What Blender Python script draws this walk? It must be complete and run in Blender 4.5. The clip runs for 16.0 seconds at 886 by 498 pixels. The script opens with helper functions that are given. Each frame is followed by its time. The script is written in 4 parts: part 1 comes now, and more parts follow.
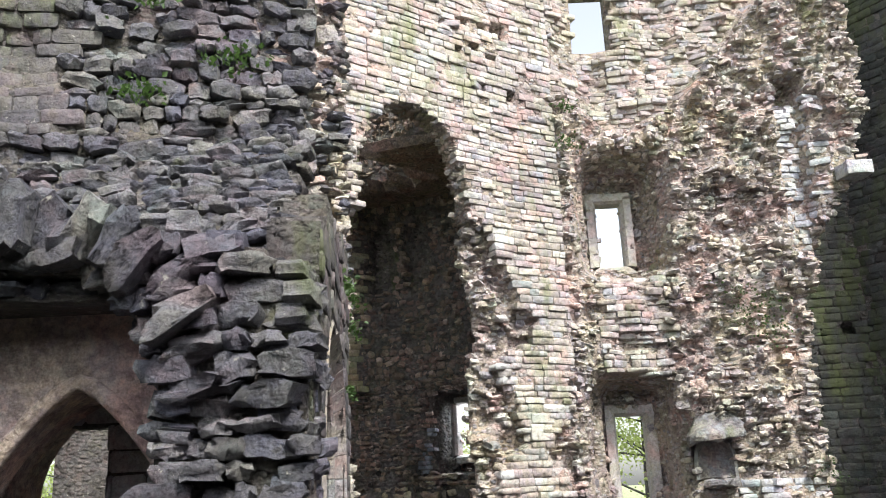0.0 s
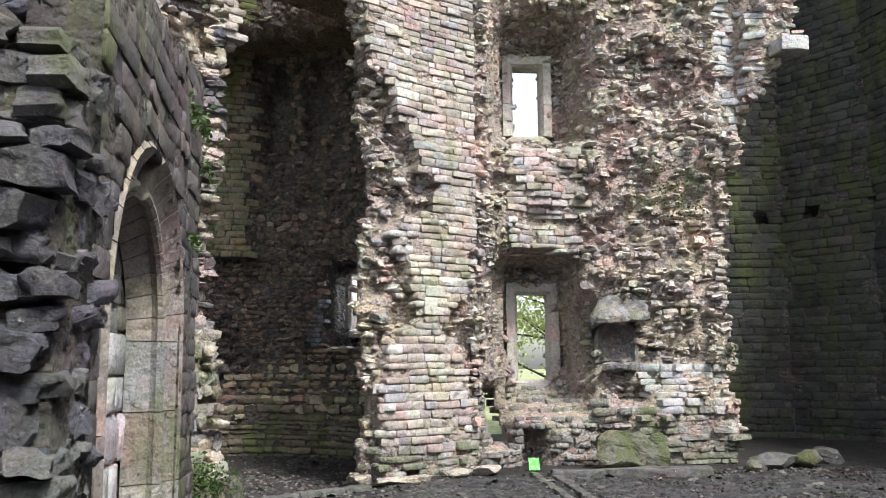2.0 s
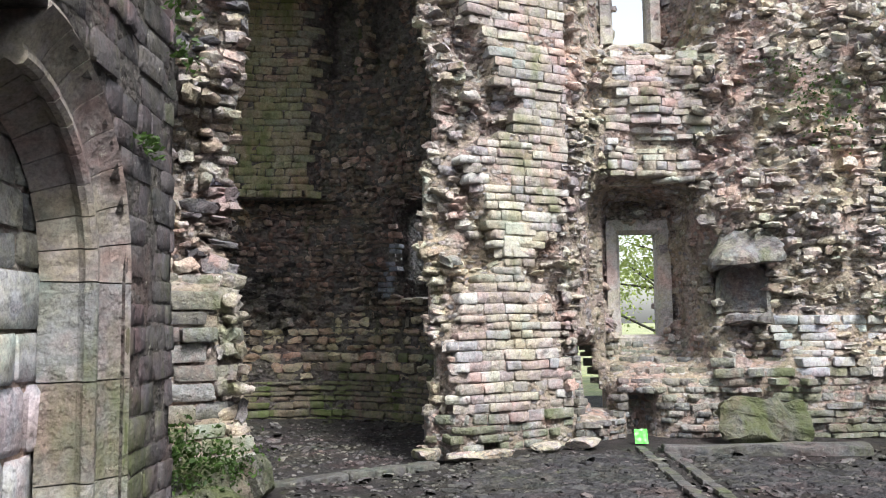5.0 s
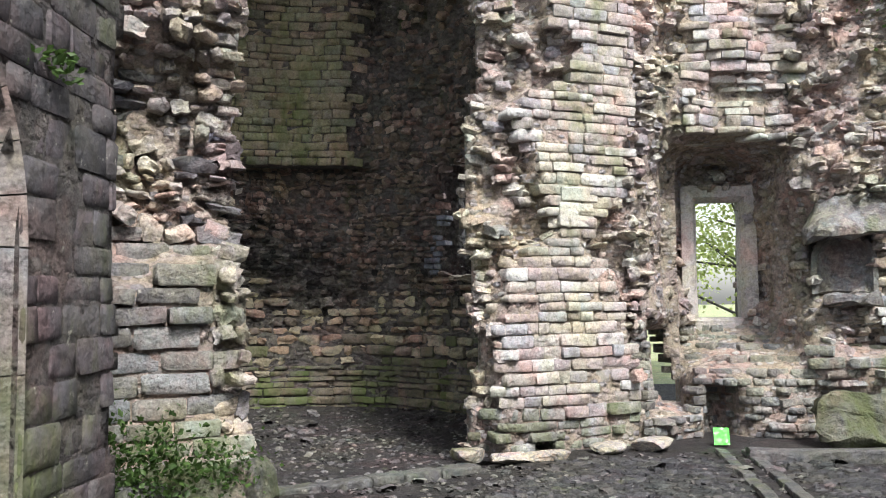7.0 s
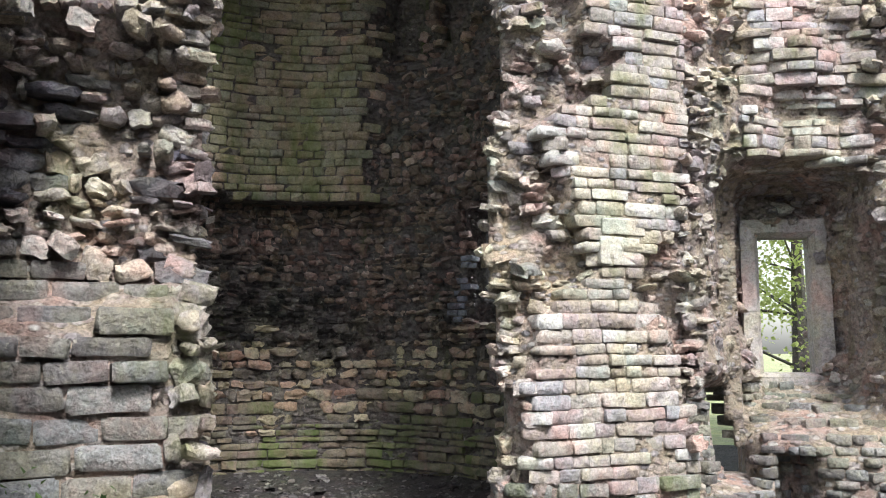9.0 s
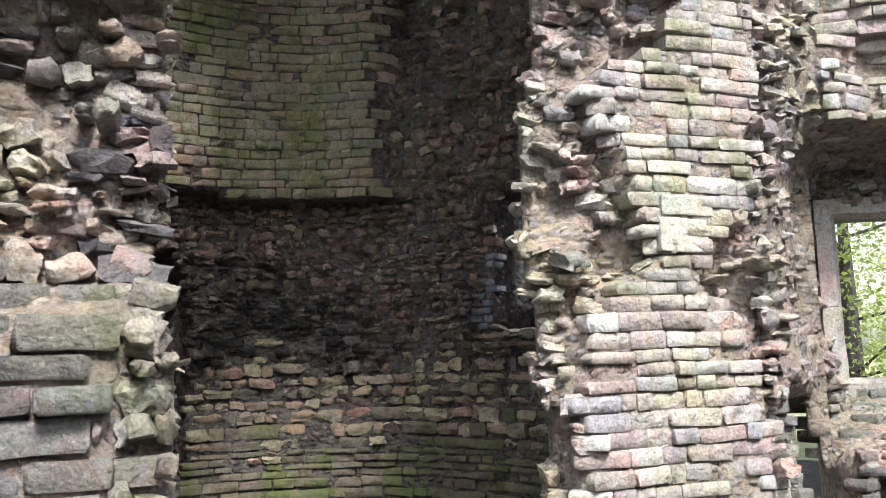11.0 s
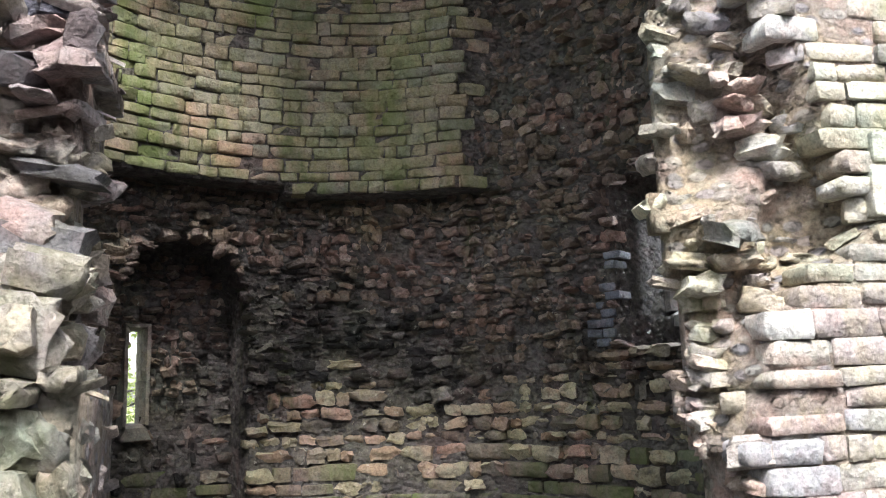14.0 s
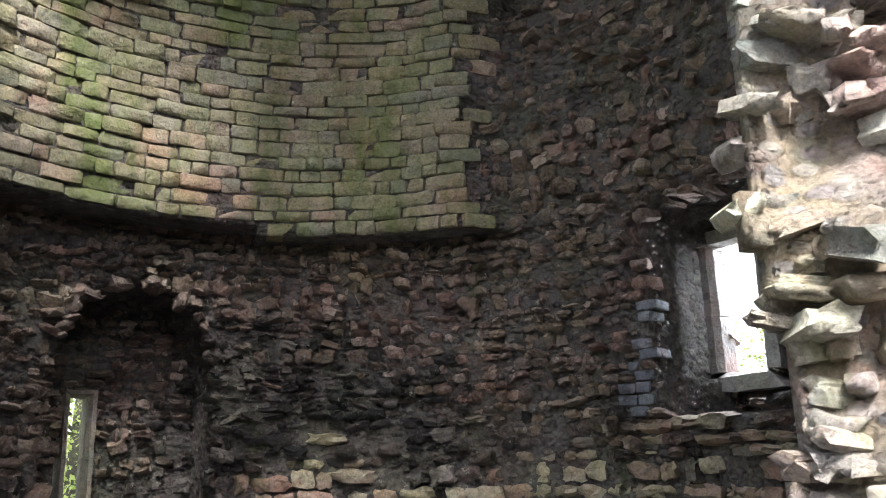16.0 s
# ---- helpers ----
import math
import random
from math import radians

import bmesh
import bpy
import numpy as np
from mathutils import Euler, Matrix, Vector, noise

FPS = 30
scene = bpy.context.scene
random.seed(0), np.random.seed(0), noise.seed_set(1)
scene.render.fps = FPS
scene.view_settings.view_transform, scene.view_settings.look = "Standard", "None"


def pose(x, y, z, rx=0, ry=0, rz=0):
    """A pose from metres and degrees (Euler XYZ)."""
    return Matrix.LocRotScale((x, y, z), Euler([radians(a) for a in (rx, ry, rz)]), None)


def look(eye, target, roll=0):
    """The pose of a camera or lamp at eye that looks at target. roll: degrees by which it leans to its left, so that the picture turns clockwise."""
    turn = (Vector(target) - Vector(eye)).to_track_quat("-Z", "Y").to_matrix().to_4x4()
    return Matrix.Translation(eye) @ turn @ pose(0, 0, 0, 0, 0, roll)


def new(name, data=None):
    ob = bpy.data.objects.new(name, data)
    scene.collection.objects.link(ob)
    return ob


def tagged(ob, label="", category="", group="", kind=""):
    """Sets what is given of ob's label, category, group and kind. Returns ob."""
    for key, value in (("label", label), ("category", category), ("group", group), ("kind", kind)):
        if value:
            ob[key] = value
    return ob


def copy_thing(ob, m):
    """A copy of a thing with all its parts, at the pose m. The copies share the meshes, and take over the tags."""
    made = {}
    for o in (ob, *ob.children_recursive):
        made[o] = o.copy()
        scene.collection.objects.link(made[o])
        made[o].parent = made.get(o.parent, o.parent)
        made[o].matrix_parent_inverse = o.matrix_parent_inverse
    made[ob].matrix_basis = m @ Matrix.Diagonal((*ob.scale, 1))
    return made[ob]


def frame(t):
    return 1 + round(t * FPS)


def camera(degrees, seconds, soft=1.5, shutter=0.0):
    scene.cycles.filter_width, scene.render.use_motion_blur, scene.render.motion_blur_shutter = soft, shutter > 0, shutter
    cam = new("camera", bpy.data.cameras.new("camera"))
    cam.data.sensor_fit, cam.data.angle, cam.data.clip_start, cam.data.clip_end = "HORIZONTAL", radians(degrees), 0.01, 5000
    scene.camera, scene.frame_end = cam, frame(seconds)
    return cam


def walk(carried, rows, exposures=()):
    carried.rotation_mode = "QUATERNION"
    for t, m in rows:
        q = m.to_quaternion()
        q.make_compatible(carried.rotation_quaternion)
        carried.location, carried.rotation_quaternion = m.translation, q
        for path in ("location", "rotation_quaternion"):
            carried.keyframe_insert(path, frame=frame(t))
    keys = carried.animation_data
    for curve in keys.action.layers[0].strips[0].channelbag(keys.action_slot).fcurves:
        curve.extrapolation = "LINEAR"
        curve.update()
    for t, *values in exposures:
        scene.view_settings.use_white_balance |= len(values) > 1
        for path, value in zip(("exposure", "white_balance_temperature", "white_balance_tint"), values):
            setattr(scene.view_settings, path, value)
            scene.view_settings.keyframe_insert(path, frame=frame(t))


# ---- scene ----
cam = camera(55.0, 16.0, soft=1.0)
METRES, EYE, TILT, LEAN, TURN = 11.0, 1.42, 4.0, 0.0, 0.0
ROWS = [
    (0.0, 0.0, 0.0, 0.0, 0.52, 11.76, 2.5),
    (0.5, 0.0115, 0.0304, -0.0047, -0.28, 8.46, 0.67),
    (1.0, 0.0207, 0.0563, -0.0093, -0.82, 6.03, 0.48),
    (1.5, 0.0254, 0.0887, -0.0097, -2.91, 5.05, 0.77),
    (2.0, 0.0403, 0.1206, -0.0145, -5.04, 3.83, 0.08),
    (2.5, 0.0529, 0.1482, -0.0169, -5.07, 2.02, -0.0),
    (3.0, 0.058, 0.1792, -0.0201, -4.35, 1.47, 0.82),
    (3.5, 0.0674, 0.2105, -0.0246, -2.0, 1.37, 0.65),
    (4.0, 0.074, 0.2459, -0.026, 1.49, 1.1, 0.31),
    (6.5, 0.0973, 0.4102, -0.0373, 2.76, 0.39, 1.26),
    (7.0, 0.1018, 0.4401, -0.0401, 6.86, -0.4, 0.85),
    (7.5, 0.0992, 0.473, -0.041, 7.59, 0.18, 1.44),
    (8.0, 0.103, 0.5023, -0.0433, 8.19, 1.04, 0.83),
    (8.5, 0.1048, 0.532, -0.0436, 8.99, 2.3, 0.48),
    (11.0, 0.0758, 0.6805, -0.0542, 10.55, 3.71, 2.38),
    (11.5, 0.0779, 0.7108, -0.0562, 11.95, 4.17, 1.6),
    (12.0, 0.0753, 0.7415, -0.0584, 12.75, 5.43, 2.09),
    (12.5, 0.0776, 0.7707, -0.0598, 13.82, 7.88, 2.18),
    (13.0, 0.078, 0.798, -0.0626, 19.07, 7.71, 0.9),
    (13.5, 0.0646, 0.8248, -0.0649, 18.19, 6.82, 2.5),
    (14.0, 0.0519, 0.8501, -0.068, 18.44, 5.92, 2.89),
    (14.5, 0.0435, 0.8798, -0.0661, 20.87, 6.28, 2.54),
    (15.0, 0.0298, 0.9094, -0.0693, 20.3, 7.8, 2.97),
    (15.5, 0.0187, 0.9378, -0.0691, 17.36, 8.95, 3.47),
    (16.0, 0.014, 0.9646, -0.0702, 18.54, 10.61, 2.95),
]
walk_rows = [(t, pose(0, 0, EYE, TILT, LEAN, TURN) @ pose(METRES * x, METRES * y, METRES * z, 90 + pitch, roll, yaw)) for t, x, y, z, yaw, pitch, roll in ROWS]
walk(cam, walk_rows, [(0.0, 1.2), (3.0, 0.92), (7.0, 1.1), (8.5, 1.1), (11.0, 1.25), (13.0, 1.42), (14.5, 1.7), (16.0, 1.82)])

# ---- daylight: bright overcast sky over an open ruin ----
world = bpy.data.worlds.new("sky")
scene.world = world
world.use_nodes = True
wn = world.node_tree.nodes
sky = wn.new("ShaderNodeTexSky")
sky.sky_type, sky.sun_disc = "NISHITA", False
sky.sun_elevation, sky.sun_rotation = radians(50), radians(150)
sky.air_density, sky.dust_density, sky.ozone_density = 1.0, 2.5, 1.0
wn["Background"].inputs["Strength"].default_value = 0.15
veil = wn.new("ShaderNodeHueSaturation")  # thin cloud
veil.inputs["Saturation"].default_value, veil.inputs["Value"].default_value = 0.4, 1.15
world.node_tree.links.new(sky.outputs[0], veil.inputs["Color"])
world.node_tree.links.new(veil.outputs[0], wn["Background"].inputs["Color"])
sun = new("sun", bpy.data.lights.new("sun", "SUN"))
sun.data.energy, sun.data.angle, sun.data.color = 3.0, radians(12), (1.0, 0.97, 0.93)
sun.matrix_world = look((0, 0, 0), (-0.42, 0.72, -1.0))


glow = new("tower_window_light", bpy.data.lights.new("tower_window_light", "AREA"))
glow.data.shape, glow.data.size, glow.data.size_y, glow.data.energy, glow.data.color = "RECTANGLE", 0.5, 1.0, 45.0, (0.88, 0.94, 1.0)
glow.matrix_world = look((0.50, 18.48, 2.85), (-1.9, 14.6, 1.4))


# ---- materials ----
def node(nt, kind, **values):
    n = nt.nodes.new(kind)
    for k, v in values.items():
        n.inputs[k].default_value = v
    return n


def mix(nt, fac, a, b, mode="MIX"):
    m = nt.nodes.new("ShaderNodeMix")
    m.data_type, m.blend_type = "RGBA", mode
    for sock, v in ((m.inputs[0], fac), (m.inputs[6], a), (m.inputs[7], b)):
        if isinstance(v, (int, float, tuple)):
            sock.default_value = (*v, 1) if isinstance(v, tuple) else v
        else:
            nt.links.new(v, sock)
    return m.outputs[2]


def ramp(nt, fac, stops, how="LINEAR"):
    r = nt.nodes.new("ShaderNodeValToRGB")
    r.color_ramp.interpolation = how
    el = r.color_ramp.elements
    while len(el) < len(stops):
        el.new(0.5)
    for e, (p, c) in zip(el, stops):
        e.position = p
        e.color = (*c, 1) if isinstance(c, tuple) else (c, c, c, 1)
    nt.links.new(fac, r.inputs[0])
    return r.outputs[0]


def noise_at(nt, pos, scale, detail=4.0, rough=0.6, stretch=None):
    src = pos
    if stretch:
        mp = nt.nodes.new("ShaderNodeMapping")
        mp.inputs["Scale"].default_value = stretch
        nt.links.new(pos, mp.inputs[0])
        src = mp.outputs[0]
    n = node(nt, "ShaderNodeTexNoise", Scale=scale, Detail=detail, Roughness=rough)
    nt.links.new(src, n.inputs["Vector"])
    return n.outputs["Fac"]


def stone_mat(name, palette, moss=0.3, soot=0.2, lichen=0.2, by="island", rough=0.9, bump=0.5, mosscol=(0.07, 0.10, 0.025), chips=None):
    m = bpy.data.materials.new(name)
    m.use_nodes = True
    nt = m.node_tree
    bsdf = nt.nodes["Principled BSDF"]
    geo = nt.nodes.new("ShaderNodeNewGeometry")
    pos = geo.outputs["Position"]
    if by == "object":
        rnd = nt.nodes.new("ShaderNodeObjectInfo").outputs["Random"]
    elif by == "island":
        rnd = geo.outputs["Random Per Island"]
    else:
        rnd = ramp(nt, noise_at(nt, pos, 5.0), [(0.3, 0.0), (0.7, 1.0)])
    palette = calm(palette)
    n = len(palette)
    col = ramp(nt, rnd, [((i + 0.5) / n, c) for i, c in enumerate(palette)])
    # broad drift of tone, then grain
    col = mix(nt, 1.0, col, ramp(nt, noise_at(nt, pos, 0.9, 5), [(0.3, (0.72, 0.70, 0.72)), (0.55, (1.0, 1.0, 1.0)), (0.75, (1.18, 1.08, 0.95))]), "MULTIPLY")
    col = mix(nt, 1.0, col, ramp(nt, noise_at(nt, pos, 16, 8, 0.78), [(0.28, (0.50, 0.48, 0.46)), (0.5, (1.0, 1.0, 1.0)), (0.72, (1.30, 1.28, 1.23))]), "MULTIPLY")
    col = mix(nt, 1.0, col, ramp(nt, noise_at(nt, pos, 55, 4, 0.7), [(0.32, (0.74, 0.74, 0.74)), (0.5, (1.0, 1.0, 1.0)), (0.68, (1.16, 1.16, 1.15))]), "MULTIPLY")
    col = mix(nt, 1.0, col, ramp(nt, noise_at(nt, pos, 1.7, 4, 0.7), [(0.36, (1.14, 0.94, 0.90)), (0.48, (1.0, 1.0, 1.0)), (0.56, (1.02, 1.0, 0.86)), (0.68, (0.90, 1.02, 0.92))]), "MULTIPLY")
    lump = None
    if chips:
        # small stones set in the mortar
        mp = nt.nodes.new("ShaderNodeMapping")
        mp.inputs["Scale"].default_value = (1.0, 1.0, 1.7)
        nt.links.new(pos, mp.inputs[0])
        vor = node(nt, "ShaderNodeTexVoronoi", Scale=9.0, Randomness=1.0)
        nt.links.new(mp.outputs[0], vor.inputs["Vector"])
        cell = nt.nodes.new("ShaderNodeSeparateColor")
        nt.links.new(vor.outputs["Color"], cell.inputs[0])
        lump = ramp(nt, vor.outputs["Distance"], [(0.18, 1.0), (0.55, 0.0)])
        stones = ramp(nt, cell.outputs[0], [((i + 0.5) / len(chips), c) for i, c in enumerate(calm(chips))])
        some = ramp(nt, cell.outputs[1], [(0.30, 0.0), (0.36, 1.0)])
        col = mix(nt, mix(nt, 1.0, ramp(nt, vor.outputs["Distance"], [(0.36, 0.85), (0.50, 0.0)]), some, "MULTIPLY"), col, mix(nt, 1.0, stones, ramp(nt, noise_at(nt, pos, 22, 6, 0.7), [(0.3, 0.6), (0.7, 1.25)]), "MULTIPLY"))
    if lichen:
        f = ramp(nt, noise_at(nt, pos, 11, 5, 0.7), [(0.66 - 0.12 * lichen, 0.0), (0.75 - 0.1 * lichen, 0.75)])
        col = mix(nt, f, col, (0.55, 0.54, 0.47))
    if soot:
        f = ramp(nt, noise_at(nt, pos, 2.2, 6, 0.65, (1, 1, 1.8)), [(0.62 - 0.22 * soot, 0.0), (0.78 - 0.2 * soot, 0.85)])
        col = mix(nt, f, col, (0.025, 0.023, 0.022))
    if moss:
        f = ramp(nt, noise_at(nt, pos, 1.5, 6, 0.65, (1.1, 1.1, 0.35)), [(0.66 - 0.3 * moss, 0.0), (0.80 - 0.25 * moss, 0.8)])
        col = mix(nt, f, col, mix(nt, noise_at(nt, pos, 30, 3), mosscol, (0.13, 0.15, 0.06)))
    nt.links.new(col, bsdf.inputs["Base Color"])
    bsdf.inputs["Roughness"].default_value = rough
    bsdf.inputs["Specular IOR Level"].default_value = 0.25
    b1 = node(nt, "ShaderNodeBump", Strength=min(1.0, bump * 1.15), Distance=0.05)
    nt.links.new(noise_at(nt, pos, 18, 8, 0.72), b1.inputs["Height"])
    b2 = node(nt, "ShaderNodeBump", Strength=min(1.0, bump * 1.2), Distance=0.09)
    nt.links.new(noise_at(nt, pos, 6, 3, 0.6), b2.inputs["Height"])
    nt.links.new(b2.outputs[0], b1.inputs["Normal"])
    if lump:
        b3 = node(nt, "ShaderNodeBump", Strength=1.0, Distance=0.06)
        nt.links.new(lump, b3.inputs["Height"])
        nt.links.new(b3.outputs[0], b2.inputs["Normal"])
    nt.links.new(b1.outputs[0], bsdf.inputs["Normal"])
    return m


BUFF = [(0.40, 0.33, 0.24), (0.46, 0.40, 0.30), (0.36, 0.27, 0.22), (0.34, 0.33, 0.31), (0.42, 0.29, 0.22), (0.50, 0.46, 0.38)]
RUB = [(0.506, 0.396, 0.275), (0.44, 0.374, 0.341), (0.605, 0.484, 0.319), (0.308, 0.275, 0.264), (0.55, 0.374, 0.264), (0.616, 0.55, 0.429)]
DARK = [(0.127, 0.115, 0.127), (0.218, 0.196, 0.178), (0.081, 0.078, 0.092), (0.25, 0.225, 0.20), (0.125, 0.12, 0.145)]
BAYR = [(0.312, 0.195, 0.13), (0.221, 0.15, 0.104), (0.39, 0.247, 0.163), (0.169, 0.117, 0.085), (0.468, 0.325, 0.221)]
BAYO = [(0.327, 0.285, 0.147), (0.379, 0.274, 0.147), (0.294, 0.274, 0.136), (0.4, 0.263, 0.158), (0.274, 0.252, 0.158)]
GREY = [(0.20, 0.19, 0.16), (0.25, 0.24, 0.20), (0.17, 0.165, 0.15), (0.28, 0.26, 0.21)]


def calm(cols, k=0.28):
    out = []
    for r, g, b in cols:
        y = 0.3 * r + 0.6 * g + 0.1 * b
        out.append(((r + (y - r) * k) * 0.925, g + (y - g) * k, (b + (y - b) * k) * 1.15))
    return out


SPECS = {
    "ashlar": dict(palette=BUFF, moss=0.42, soot=0.12, lichen=0.35, mosscol=(0.16, 0.19, 0.08)),
    "rubble": dict(palette=RUB, moss=0.38, mosscol=(0.19, 0.21, 0.09), soot=0.10, lichen=0.35, bump=0.8),
    "dark": dict(palette=DARK, moss=0.15, soot=0.35, lichen=0.3, bump=0.9, rough=0.6),
    "brown": dict(palette=[(0.11, 0.095, 0.082), (0.14, 0.115, 0.098), (0.09, 0.08, 0.076), (0.14, 0.105, 0.098)], moss=0.42, soot=0.25, rough=0.75, lichen=0.25),
    "bay_rubble": dict(palette=BAYR, moss=0.1, soot=0.28, lichen=0.4, bump=0.9),
    "bay_ashlar": dict(palette=BAYO, moss=0.70, soot=0.30, lichen=0.1, mosscol=(0.07, 0.12, 0.015)),
    "bay_light": dict(palette=[(0.40, 0.32, 0.17), (0.48, 0.38, 0.21), (0.28, 0.22, 0.13), (0.44, 0.26, 0.15), (0.20, 0.16, 0.11)], moss=0.3, soot=0.42, lichen=0.2),
    "bay_soot": dict(palette=[(0.05, 0.042, 0.038), (0.09, 0.07, 0.055), (0.03, 0.027, 0.026), (0.30, 0.25, 0.19), (0.14, 0.10, 0.075)], moss=0.05, soot=0.6, lichen=0.45, bump=1.0),
    "green": dict(palette=[(0.30, 0.28, 0.20), (0.38, 0.36, 0.29), (0.24, 0.23, 0.16), (0.42, 0.40, 0.35)], moss=0.75, soot=0.2, lichen=0.3, mosscol=(0.085, 0.115, 0.035), bump=0.8),
    "bay_moss": dict(palette=[(0.20, 0.16, 0.10), (0.25, 0.18, 0.11), (0.16, 0.14, 0.09), (0.22, 0.15, 0.10)], moss=0.72, soot=0.3, lichen=0.0, mosscol=(0.045, 0.10, 0.012)),
    # near-black: the far tower's shade is painted in over its real green stain
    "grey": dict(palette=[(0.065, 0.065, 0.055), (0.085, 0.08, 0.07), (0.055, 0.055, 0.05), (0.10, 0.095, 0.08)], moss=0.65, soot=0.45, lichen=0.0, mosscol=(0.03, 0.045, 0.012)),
    "jamb": dict(palette=[(0.27, 0.24, 0.18), (0.33, 0.30, 0.23), (0.22, 0.19, 0.16), (0.25, 0.25, 0.23), (0.36, 0.34, 0.28)], moss=0.36, soot=0.25, lichen=0.3, mosscol=(0.12, 0.15, 0.06), bump=0.8),
    # bluish tint stands in for the tower window's cool light on the stones
    "blue": dict(palette=[(0.17, 0.175, 0.19), (0.21, 0.215, 0.23), (0.14, 0.145, 0.16)], moss=0.05, soot=0.1, lichen=0.1),
    "pale": dict(palette=[(0.44, 0.43, 0.41), (0.49, 0.46, 0.41), (0.38, 0.38, 0.39), (0.46, 0.41, 0.36)], moss=0.1, soot=0.0, lichen=0.3),
}
MATS = {}
for key, spec in SPECS.items():
    for by in ("island", "object", "field"):
        MATS[key, by] = stone_mat(key + "_stone_" + by, by=by, **spec)
MORTAR = {
    "buff": stone_mat("sandy_mortar", [(0.38, 0.28, 0.19), (0.44, 0.33, 0.24), (0.29, 0.21, 0.15)], by="field", moss=0.25, soot=0.15, bump=1.0, chips=RUB),
    "dark": stone_mat("dirty_mortar", [(0.13, 0.11, 0.09), (0.17, 0.14, 0.11), (0.10, 0.085, 0.07)], by="field", moss=0.2, soot=0.3, bump=1.0, chips=[(0.16, 0.12, 0.09), (0.22, 0.17, 0.12), (0.09, 0.075, 0.065), (0.26, 0.20, 0.15)]),
}


# ---- geometry helpers ----
def mesh_of(name, verts, faces, mats, smooth=False, index=None):
    me = bpy.data.meshes.new(name)
    me.from_pydata(verts, [], faces)
    for m in mats:
        me.materials.append(m)
    if index is not None:
        me.polygons.foreach_set("material_index", index)
    if smooth:
        me.polygons.foreach_set("use_smooth", [True] * len(me.polygons))
    me.update()
    if smooth == "sharp":
        me.set_sharp_from_angle(angle=radians(48))
    return me


def lattice(ix, iy, iz, seed):
    h = (ix * 374761393 + iy * 668265263 + iz * 2147483647 + seed * 1274126177) & 0xFFFFFFFF
    h = ((h ^ (h >> 13)) * 1274126177) & 0xFFFFFFFF
    return ((h ^ (h >> 16)) & 0xFFFF) / 65535.0


def vnoise(x, y, seed=0, octaves=3):
    """Value noise in -1..1 on arrays."""
    x, y = np.asarray(x, float), np.asarray(y, float)
    total, amp, norm = 0.0, 1.0, 0.0
    for o in range(octaves):
        ix, iy = np.floor(x).astype(np.int64), np.floor(y).astype(np.int64)
        fx, fy = x - ix, y - iy
        fx, fy = fx * fx * (3 - 2 * fx), fy * fy * (3 - 2 * fy)
        a, b = lattice(ix, iy, 0 * ix, seed + o), lattice(ix + 1, iy, 0 * ix, seed + o)
        c, d = lattice(ix, iy + 1, 0 * ix, seed + o), lattice(ix + 1, iy + 1, 0 * ix, seed + o)
        total = total + amp * ((a * (1 - fx) + b * fx) * (1 - fy) + (c * (1 - fx) + d * fx) * fy)
        norm += amp
        x, y, amp = x * 2.03, y * 2.03, amp * 0.5
    return total / norm * 2 - 1


def step(a, b, x):
    t = np.clip((np.asarray(x, float) - a) / (b - a), 0, 1)
    return t * t * (3 - 2 * t)


def stone_template(rng, rugged, worn=1.0):
    """A block one unit wide and high: front at y=0, tail at y=1. Rugged ones are lumps, the others squared with worn arrises."""
    if rugged > 0.5:
        xs, zs = (-0.5, -0.27, 0.02, 0.28, 0.5), (-0.5, -0.17, 0.2, 0.5)
    else:
        xs, zs = (-0.5, -0.44, 0.05, 0.45, 0.5), (-0.5, -0.38, 0.39, 0.5)
    lean = (rng.uniform(-1, 1), rng.uniform(-1, 1))
    verts, faces = [], []
    for j, z in enumerate(zs):
        for i, x in enumerate(xs):
            edge = (i in (0, 4)) + (j in (0, 3))
            k = (1.0, 0.98, 0.90)[edge]
            drop = (0.0, 0.08, 0.17)[edge] * worn
            verts.append((x * k + rng.uniform(-1, 1) * rugged * 0.10,
                          drop + rugged * (0.16 * (lean[0] * x + lean[1] * z) + rng.uniform(-1, 1) * 0.15),
                          z * k + rng.uniform(-1, 1) * rugged * 0.13))
    for j in range(3):
        for i in range(4):
            a = j * 5 + i
            faces.append((a, a + 1, a + 6, a + 5))
    ring = [0, 1, 2, 3, 4, 9, 14, 19, 18, 17, 16, 15, 10, 5]
    base = len(verts)
    for k in ring:
        x, y, z = verts[k]
        verts.append((x * 0.96, 1.0, z * 0.96))
    for k in range(14):
        a, b = ring[k], ring[(k + 1) % 14]
        faces.append((b, a, base + k, base + (k + 1) % 14))
    return np.array(verts), faces


